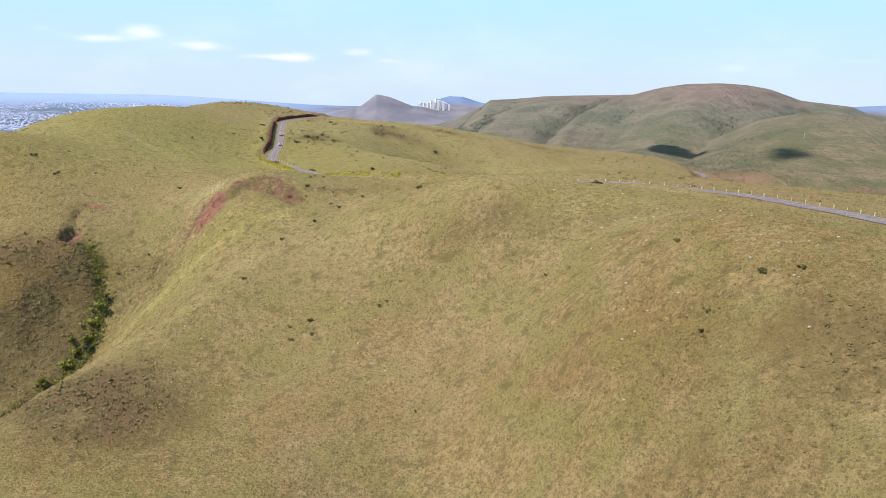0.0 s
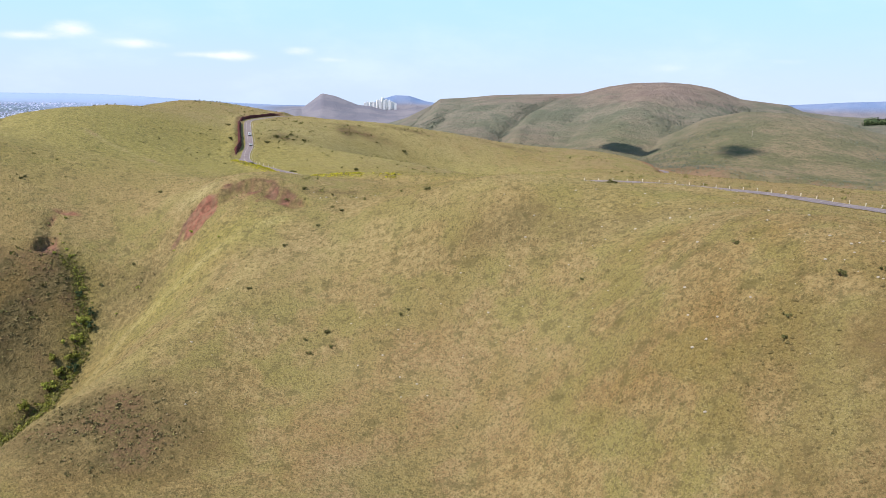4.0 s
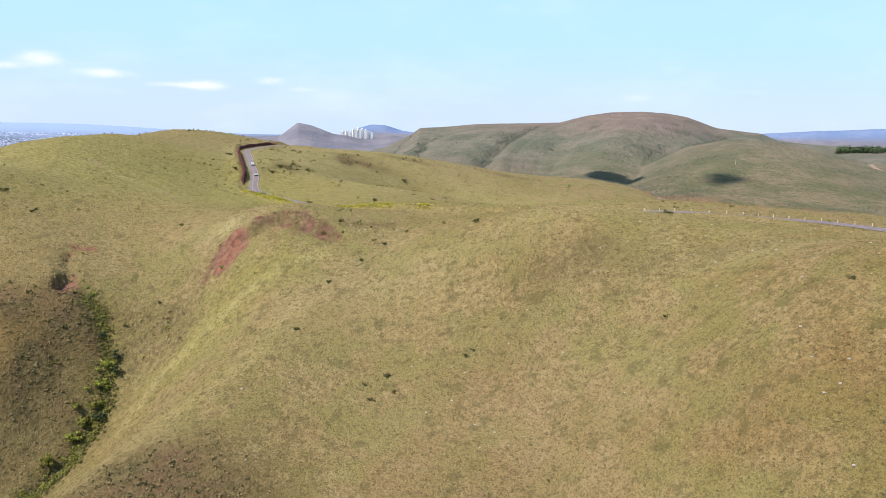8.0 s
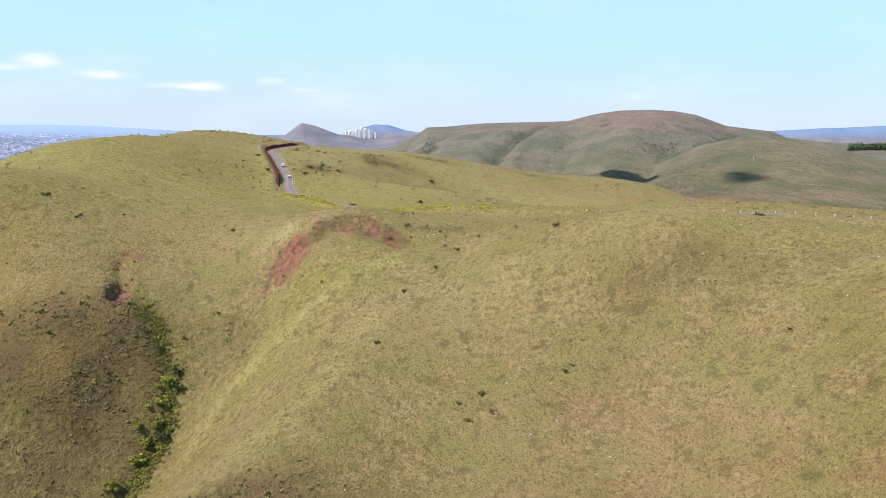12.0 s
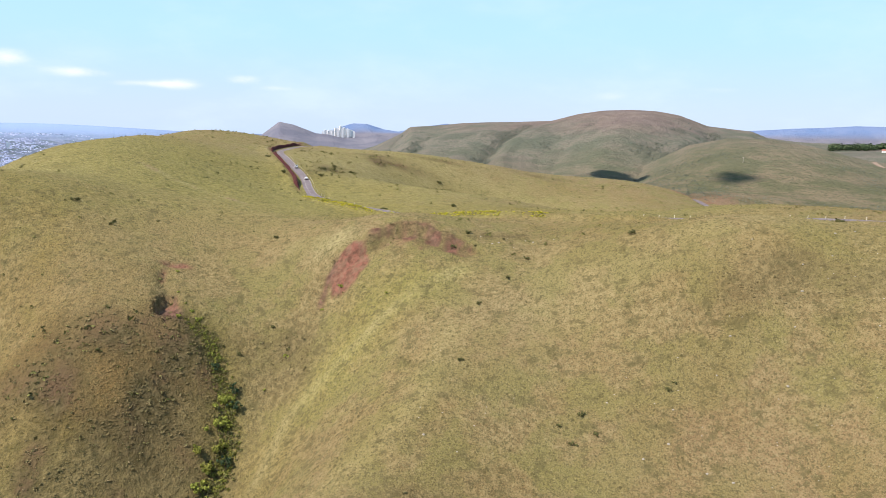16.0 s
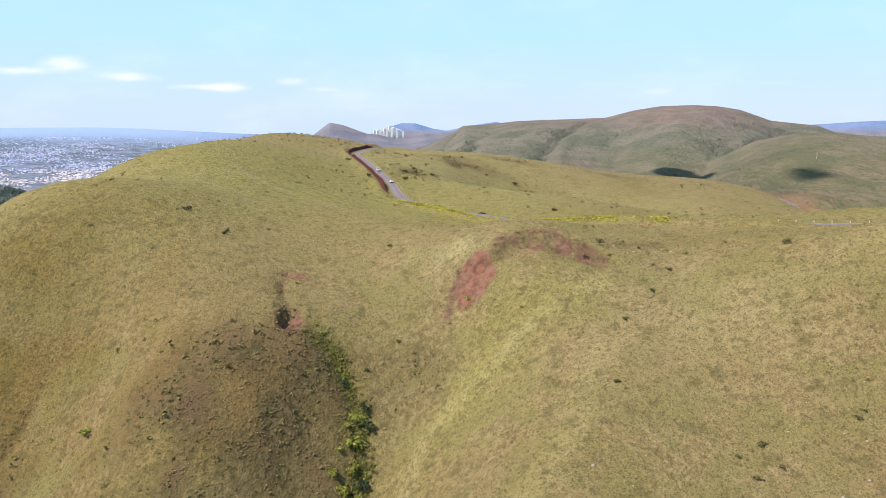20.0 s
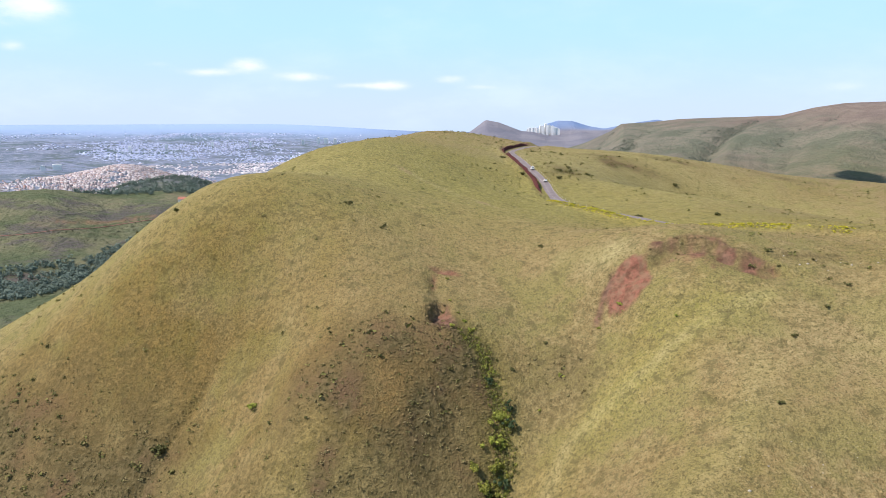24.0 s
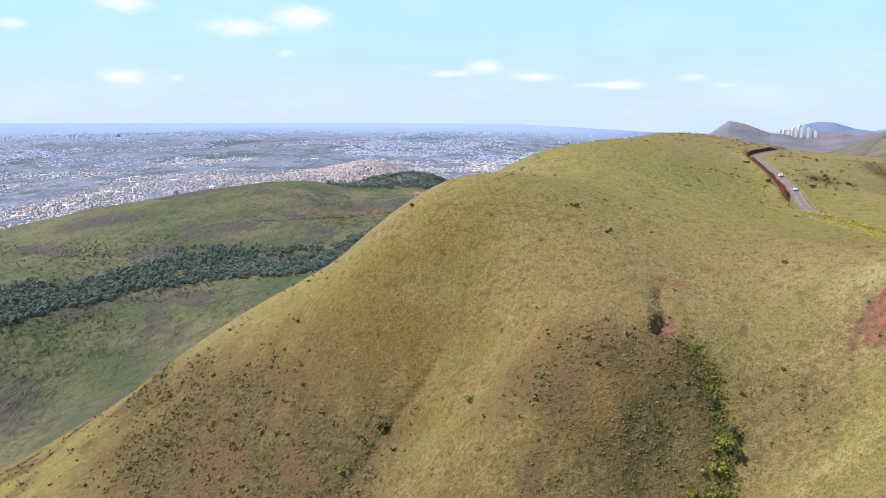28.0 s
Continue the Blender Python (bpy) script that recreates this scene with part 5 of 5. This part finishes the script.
def sedan(s, across):
    base = new("car")
    x, y, z, turn, climb = on_road(ROAD, s, across)
    base.matrix_basis = pose(x, y, z + 0.03, 0, -math.degrees(climb), math.degrees(turn) + 180)
    tagged(base, "white saloon car driving up the road behind the minibus", "car")
    part("body", loft([(-2.15, 0.78, 0.7, 0.4, 0.86), (-2.05, 0.85, 0.78, 0.3, 0.98), (-1.1, 0.87, 0.8, 0.26, 1.0), (0.9, 0.87, 0.8, 0.26, 0.96), (1.9, 0.84, 0.76, 0.28, 0.84), (2.15, 0.76, 0.66, 0.36, 0.66)]), CAR_WHITE, base)
    part("cabin", loft([(-1.75, 0.7, 0.6, 0.95, 1.0), (-1.1, 0.74, 0.6, 0.95, 1.4), (0.1, 0.76, 0.62, 0.95, 1.45), (0.45, 0.76, 0.6, 0.94, 1.38), (1.15, 0.74, 0.66, 0.92, 0.97)]), CAR_WHITE, base)
    for side in (-1, 1):
        for wx, ww in ((-0.75, 0.66), (0.08, 0.72)):
            part("side_window", add_box(bmesh.new(), (ww, 0.03, 0.28), (wx, side * 0.715, 1.17), 0.01), CAR_GLASS, base, "dark side window")
        part("headlight", add_box(bmesh.new(), (0.1, 0.3, 0.14), (2.06, side * 0.55, 0.66), 0.03), LAMP_CLEAR, base, "clear headlight")
        part("tail_light", add_box(bmesh.new(), (0.08, 0.28, 0.16), (-2.11, side * 0.58, 0.8), 0.02), LAMP_RED, base, "red tail light")
        part("mirror", add_box(bmesh.new(), (0.16, 0.14, 0.12), (0.72, side * 0.92, 1.0), 0.03), CAR_WHITE, base)
    bm = add_box(bmesh.new(), (0.03, 1.16, 0.5), (0, 0, 0), 0.01)
    bmesh.ops.rotate(bm, verts=bm.verts, cent=(0, 0, 0), matrix=Matrix.Rotation(radians(-57), 3, "Y"))
    bmesh.ops.translate(bm, verts=bm.verts, vec=(0.83, 0, 1.19))
    part("windscreen", bm, CAR_GLASS, base, "dark windscreen")
    bm = add_box(bmesh.new(), (0.03, 1.1, 0.46), (0, 0, 0), 0.01)
    bmesh.ops.rotate(bm, verts=bm.verts, cent=(0, 0, 0), matrix=Matrix.Rotation(radians(57), 3, "Y"))
    bmesh.ops.translate(bm, verts=bm.verts, vec=(-1.45, 0, 1.21))
    part("rear_window", bm, CAR_GLASS, base, "dark rear window")
    for wx in (-1.3, 1.32):
        for side in (-1, 1):
            wheel(base, wx, side * 0.76, 0.31, 0.19)
    return base


minibus(road_s(-108, 503), 1.5)
sedan(road_s(-101, 466), 1.5)


def verge_broom():
    """Low yellow-flowering broom along the near verge of the lower road."""
    g = np.random.default_rng(130)
    n = 1500
    p = [on_road(ROAD, q, v) for q, v in zip(g.uniform(road_s(-92, 412), road_s(-6, 298), n), -4.4 - 5.0 * g.random(n) ** 1.6)]
    x, y = np.array([q[0] for q in p]), np.array([q[1] for q in p])
    keep = fbm(x, y, 16, 3, 131) + 0.55 * g.random(n) > 0.1
    x, y = x[keep], y[keep]
    r = 0.25 + 0.55 * g.random(len(x)) ** 2
    c = np.stack([x, y, land(x, y) + 0.45 * r], -1)
    v, f = leaves(c, np.stack([1.2 * r, 1.2 * r, 0.8 * r], -1), 22, 0.24 * r + 0.03, 132)
    tagged(mesh_object("verge_broom", v, f, BROOM), "bright yellow-green broom flowering along the road verge", "bushes", kind="stuff")


BROOM = varied("broom_leaf", [(0.2, 0.21, 0.03), (0.4, 0.38, 0.03), (0.58, 0.5, 0.03), (0.3, 0.3, 0.04)], 0.8, 0.15)
verge_broom()


def marker_stone(x, y):
    base = new("road_marker")
    base.location = (x, y, ground_z(x, y) - 0.05)
    tagged(base, "whitewashed stone road marker in the green verge", "road marker")
    part("block", add_box(bmesh.new(), (1.1, 0.5, 0.9), (0, 0, 0.42), 0.06, 0.9), WHITE_PAINT, base)
    part("plinth", add_box(bmesh.new(), (1.4, 0.8, 0.18), (0, 0, 0.06), 0.03), PALE_STONE, base, "stone plinth")


marker_stone(-58.4, 332.6)


def cut_bank(name, s0, s1, tall, label):
    """A raw earth bank beside the road, with a ragged lip."""
    verts, rows = [], 6
    stations = np.arange(s0, s1, 1.2)
    for s in stations:
        x, y, z, turn, _ = on_road(ROAD, s, 0)
        ends = min(1.0, (s - s0) / 22 + 0.25, (s1 - s) / 22 + 0.25)
        nx, ny = math.sin(turn), -math.cos(turn)
        for k in range(rows):
            u = k / (rows - 1)
            out = 3.9 + 1.0 * u**1.6 + 0.5 * float(fbm(np.array([s]), np.array([k * 1.3]), 4.0, 3, 80)[0])
            up = u * tall * ends * (1 + 0.25 * float(fbm(np.array([s]), np.array([9.0]), 9.0, 3, 81)[0]))
            verts.append((x + nx * out, y + ny * out, z - 0.25 + up))
        verts.append((x + nx * 8.5, y + ny * 8.5, z - 0.8))
    n, w = len(stations), rows + 1
    idx = np.arange(n * w).reshape(n, w)
    quads = np.stack([idx[:-1, :-1], idx[:-1, 1:], idx[1:, 1:], idx[1:, :-1]], -1).reshape(-1, 4)
    tagged(mesh_object(name, verts, quads, EARTH), label, "bank", kind="structure")


cut_bank("bank_1", road_s(-104, 684), road_s(-121, 572), 3.3, "dark red earth cutting beside the bend of the road")
cut_bank("bank_2", road_s(-121, 573), road_s(-98, 432), 3.6, "low red earth cutting beside the road")

# ---------------------------------------------------------------- city and far buildings
# Haze is tinted into the wall colours: lilac here, bluer in the outer city.
CITY_WALL_HAZE = varied("city_wall_haze", [(0.36, 0.34, 0.39), (0.56, 0.52, 0.54), (0.76, 0.73, 0.75), (0.46, 0.37, 0.38), (0.28, 0.28, 0.35), (0.62, 0.59, 0.62)], 0.85, 0.2)
WARM_WALL = varied("hillside_wall", [(0.33, 0.22, 0.2), (0.46, 0.4, 0.4), (0.62, 0.58, 0.58), (0.36, 0.29, 0.28), (0.2, 0.18, 0.2), (0.42, 0.38, 0.42)], 0.85, 0.2)
CITY_ROOF = varied("city_roof", [(0.4, 0.22, 0.17), (0.5, 0.32, 0.26), (0.42, 0.4, 0.42), (0.7, 0.68, 0.68), (0.29, 0.28, 0.33), (0.62, 0.5, 0.44)], 0.85, 0.2)
OUTER_WALL_HAZE = varied("outer_wall_haze", [(0.27, 0.32, 0.48), (0.38, 0.43, 0.6), (0.58, 0.62, 0.78), (0.3, 0.34, 0.5)], 0.9, 0.1)
TOWER_WHITE = paint("tower_white", (0.78, 0.78, 0.78), 0.7, 0.3, grime=0.08, scale=0.05)
PANE = paint("pane", (0.6, 0.6, 0.6), 0.7, 0.2, grime=0.0)
ROOF_RED = paint("roof_red", (0.34, 0.14, 0.1), 0.8, 0.2, grime=0.3, scale=0.3)


def city():
    g = np.random.default_rng(90)
    n = 80000
    a = g.uniform(8, 68, n)
    u = g.random(n) ** 0.8
    r = 1480 + 2900 * u
    x, y = EYE_X - r * np.sin(np.radians(a)), EYE_Y + r * np.cos(np.radians(a))
    clump = fbm(x, y, 520, 4, 91)
    quarter = fbm(x, y, 130, 3, 96)
    block = np.abs(fbm(x, y, 150, 3, 95))
    hump = np.exp(-(((a - 31.5) / 4.6) ** 2) - ((r - 1930) / 200) ** 2) + 0.8 * np.exp(-(((a - 45.5) / 4.5) ** 2) - ((r - 1880) / 170) ** 2) + 0.7 * np.exp(-(((a - 56) / 6) ** 2) - ((r - 1560) / 110) ** 2)
    park = np.exp(-(((a - 38) / 3.6) ** 2) - ((r - 2330) / 170) ** 2) + 0.8 * np.exp(-(((a - 24) / 4) ** 2) - ((r - 2250) / 120) ** 2)
    keep = (clump + 0.5 * quarter + 0.5 * (g.random(n) - 0.5) + 0.8 * hump - 1.2 * park > 0.13) & ((block > 0.045) | (hump > 0.4))
    x, y, r, hump = x[keep], y[keep], r[keep], hump[keep]
    n = len(x)
    far = r / 2000.0
    w, d = (2.4 + 3.0 * g.random(n)) * far**0.5, (2.4 + 3.8 * g.random(n)) * far**0.5
    h = (1.2 + 1.5 * g.random(n) ** 2) * far**0.4
    big = g.random(n) < 0.02
    w[big] *= 5
    d[big] *= 2.4
    tall = (g.random(n) < 0.015 + 0.06 * step(0.3, 0.6, fbm(x, y, 240, 3, 97))) & (hump < 0.3)
    h[tall] *= 4.5
    turn = 0.4 * np.round(fbm(x, y, 600, 2, 92) * 3) + 0.05 * g.random(n)
    z = land(x, y)
    # Houses beyond 2900 m take the walls painted bluer for haze.
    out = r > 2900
    for name, some, mat, label in (("city_houses", ~out, CITY_WALL_HAZE, "dense pale houses and blocks of the city on the plain"), ("outer_city", out, OUTER_WALL_HAZE, "houses of the outer city thinning out on the plain, blued by painted haze")):
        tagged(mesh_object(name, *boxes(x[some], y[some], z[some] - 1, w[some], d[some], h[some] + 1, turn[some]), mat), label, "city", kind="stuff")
    low = ~tall & ~big & (r < 2350)
    tagged(mesh_object("city_roofs", *boxes(x[low], y[low], z[low] + h[low] + 0.05, w[low] * 1.06, d[low] * 1.06, h[low] * 0.16, turn[low]), CITY_ROOF),
           "red tile and grey sheet roofs of the city houses", "roofs", kind="stuff")
    # steep hillside quarter, packed with small pale houses
    m = 6000
    a, r = g.normal(31.8, 3.0, m), g.normal(1945, 95, m)
    hx, hy = EYE_X - r * np.sin(np.radians(a)), EYE_Y + r * np.cos(np.radians(a))
    built = (np.abs(fbm(hx, hy, 60, 3, 98)) > 0.07) & (fbm(hx, hy, 90, 3, 99) > -0.3)
    hx, hy = hx[built], hy[built]
    m = len(hx)
    wd = 3.0 + 2.6 * g.random((m, 2))
    tagged(mesh_object("hillside_houses", *boxes(hx, hy, land(hx, hy) - 2, wd[:, 0], wd[:, 1], 4.2 + 2.2 * g.random(m), 0.5 + 0.2 * g.normal(size=m)), WARM_WALL),
           "small pale and brick-coloured houses packed over a hillside in the city", "houses", kind="stuff")
    # trees between the houses
    m = fbm(x, y, 300, 3, 93) < 0.1
    jit = g.normal(0, 26, (n, 2))
    px, py = x + jit[:, 0], y + jit[:, 1]
    c = np.stack([px, py, land(px, py) + 2], -1)[m][::5]
    rr = 1.8 * np.hypot(c[:, 0] - EYE_X, c[:, 1] - EYE_Y) / 2000
    v, f = leaves(c, np.stack([rr, rr, rr * 0.8], -1), 7, 0.5 * rr, 94)
    tagged(mesh_object("city_trees", v, f, HAZED_LEAF), "street trees among the city houses, greens painted bluish with haze", "trees", kind="stuff")


city()


def tower(x, y, wide, deep, tall, turn, floors, label, group):
    base = new("apartment_tower")
    base.matrix_basis = pose(x, y, ground_z(x, y) - 2, 0, 0, turn)
    tagged(base, label, "tower", group)
    part("body", add_box(bmesh.new(), (wide, deep, tall), (0, 0, tall / 2), 0.3), TOWER_WHITE, base)
    part("roof_house", add_box(bmesh.new(), (wide * 0.4, deep * 0.5, tall * 0.07), (0, 0, tall * 1.035), 0.15), TOWER_WHITE, base)
    for k in range(floors):
        part("window_band", add_box(bmesh.new(), (wide * 0.7, 0.3, tall / floors * 0.24), (0, -deep / 2 - 0.05, tall * (k + 0.55) / floors)), PANE, base)


for k, (az, tall) in enumerate([(0.5, -14), (0.3, -8), (0.05, -12), (-0.12, -4), (-0.3, -10), (-0.52, 2), (-0.7, 8), (-0.8, -6), (-0.92, 16), (-1.05, 4), (-1.2, 10), (-1.34, -4), (-1.46, 6), (-1.62, -6), (-1.8, -14), (-1.95, -16)]):
    r = 4570 + 20 * (k % 3)
    x, y = EYE_X - r * math.sin(radians(az)), EYE_Y + r * math.cos(radians(az))
    tower(x, y, 13 + 3 * (k % 3), 11, 0.95 * (tall + 58), 15 * (k % 3), 6, "tall white apartment tower of a hilltop district", "hilltop apartment towers")
for az, el, wide, tall in [(35.9, -3.75, 26, 20), (36.8, -3.75, 14, 16), (43.2, -3.2, 22, 18), (43.7, -3.15, 14, 22), (42.6, -3.1, 16, 20), (40.6, -3.0, 12, 22), (31.0, -2.55, 14, 22), (28.5, -2.5, 12, 24),
                           (25.2, -2.3, 14, 22), (16.6, -2.2, 24, 30), (17.2, -2.2, 16, 34), (15.9, -2.2, 18, 28), (18.4, -2.25, 14, 26), (50.3, -2.4, 22, 28), (49.6, -2.4, 16, 32), (51.0, -2.4, 14, 26), (22.4, -2.35, 14, 26)]:
    x, y, _ = sight(az, el, 1600)
    tower(x, y, wide, wide * 0.6, tall, az, 5, "white high-rise block standing above the city houses", "city high-rises")


def hall(az, el, long, wide, tall, turn, label):
    """A long low building with a pitched roof."""
    x, y, z = sight(az, el, 900)
    base = new("long_building")
    base.matrix_basis = pose(x, y, z - 0.5, 0, 0, turn)
    tagged(base, label, "building")
    part("wall", add_box(bmesh.new(), (long, wide, tall), (0, 0, tall / 2)), WHITE_PAINT, base)
    bm = bmesh.new()
    a = [bm.verts.new(p) for p in ((-long * 0.52, -wide * 0.6, tall), (long * 0.52, -wide * 0.6, tall), (long * 0.52, wide * 0.6, tall), (-long * 0.52, wide * 0.6, tall), (-long * 0.52, 0, tall * 1.6), (long * 0.52, 0, tall * 1.6))]
    for f in ((0, 1, 5, 4), (2, 3, 4, 5), (1, 2, 5), (3, 0, 4), (3, 2, 1, 0)):
        bm.faces.new([a[i] for i in f])
    part("roof", bm, ROOF_RED, base, "red pitched roof")
    for k in range(4):
        part("window", add_box(bmesh.new(), (long * 0.12, 0.2, tall * 0.4), (long * (k - 1.5) * 0.23, -wide / 2 - 0.06, tall * 0.5)), PANE, base)


hall(27.9, -6.35, 34, 10, 6, 10, "long white building with a red roof at the valley edge")
hall(26.4, -6.25, 26, 10, 6, 10, "long white building with a red roof at the valley edge")
hall(-40.9, -1.8, 22, 10, 5, -40, "white building with a red roof among trees")
hall(-42.0, -1.85, 18, 9, 5, -40, "white building with a red roof among trees")


def far_pole(az, el):
    x, y, z = sight(az, el, 900)
    base = new("utility_pole")
    base.location = (x, y, z - 0.5)
    tagged(base, "pale utility pole standing alone on the far hill", "utility pole")
    part("shaft", add_tube(bmesh.new(), (0, 0, 0), (0, 0, 10), 0.6, 0.4, 8), PALE_STONE, base)
    part("crossarm", add_box(bmesh.new(), (3.4, 0.4, 0.4), (0, 0, 9.2), 0.05), PALE_STONE, base)


far_pole(-31.5, -2.9)


def row_of_trees(a, r, x, y):
    return np.abs(r - 2140) < 30


woods("skyline_trees", fill(-45, -37.4, 2100, 2180, 450, 97, row_of_trees), 9.0, WOOD_LEAF, "row of dark trees on the eastern skyline", 30, 98)


def dirt_track(name, corners, half, mat, label):
    line = smooth_line([sight(az, el, 700) for az, el in corners], 8.0)
    line = [(x, y, ground_z(x, y)) for x, y, _ in line]
    tagged(ribbon(name, line, half, 0.4, mat), label, "track", kind="structure")


dirt_track("track_1", [(41.2, -7.85), (38.2, -7.86), (35.5, -7.8), (32.7, -7.66), (29.5, -7.4)], 2.2, RED_TRACK, "red earth track across the valley meadows")
dirt_track("track_2", [(-40.0, -2.5), (-40.3, -2.75), (-41.2, -3.0), (-43.5, -3.1)], 4.0, PALE_EARTH, "pale earth road on the far eastern slope")


# ---------------------------------------------------------------- low clouds over the valley, whose shadows lie on the slopes
def cloud(az, el, wide, deep, high, seed):
    x, y, z = sight(az, el, 700)
    c = Vector((x, y, z)) + SUN_TO * high
    g = np.random.default_rng(seed)
    bm = bmesh.new()
    for _ in range(16):
        px, py = g.normal(0, 0.36, 2)
        r = 0.22 + 0.2 * g.random()
        made = bmesh.ops.create_icosphere(bm, subdivisions=2, radius=1.0)["verts"]
        for v in made:
            k = 1 + 0.2 * noise.noise(v.co * 2.1 + Vector((px * 9, py * 9, 0)))
            v.co = Vector((px * wide + v.co.x * k * r * wide, py * deep + v.co.y * k * r * deep, v.co.z * k * r * 40))
    base = part("cloud", bm, CLOUD, None, "", True)
    base.matrix_basis = pose(c.x, c.y, c.z, 0, 0, math.degrees(math.atan2(y - EYE_Y, x - EYE_X)) - 90)
    tagged(base, "small flat white cloud drifting over the valley", "cloud", "low clouds over the valley", "structure")


CLOUD = paint("cloud_white", (0.85, 0.85, 0.86), 1.0, 0.0, grime=0.0)
cloud(-22.4, -4.35, 62, 60, 1200, 120)
cloud(-31.4, -4.0, 40, 50, 3200, 121)
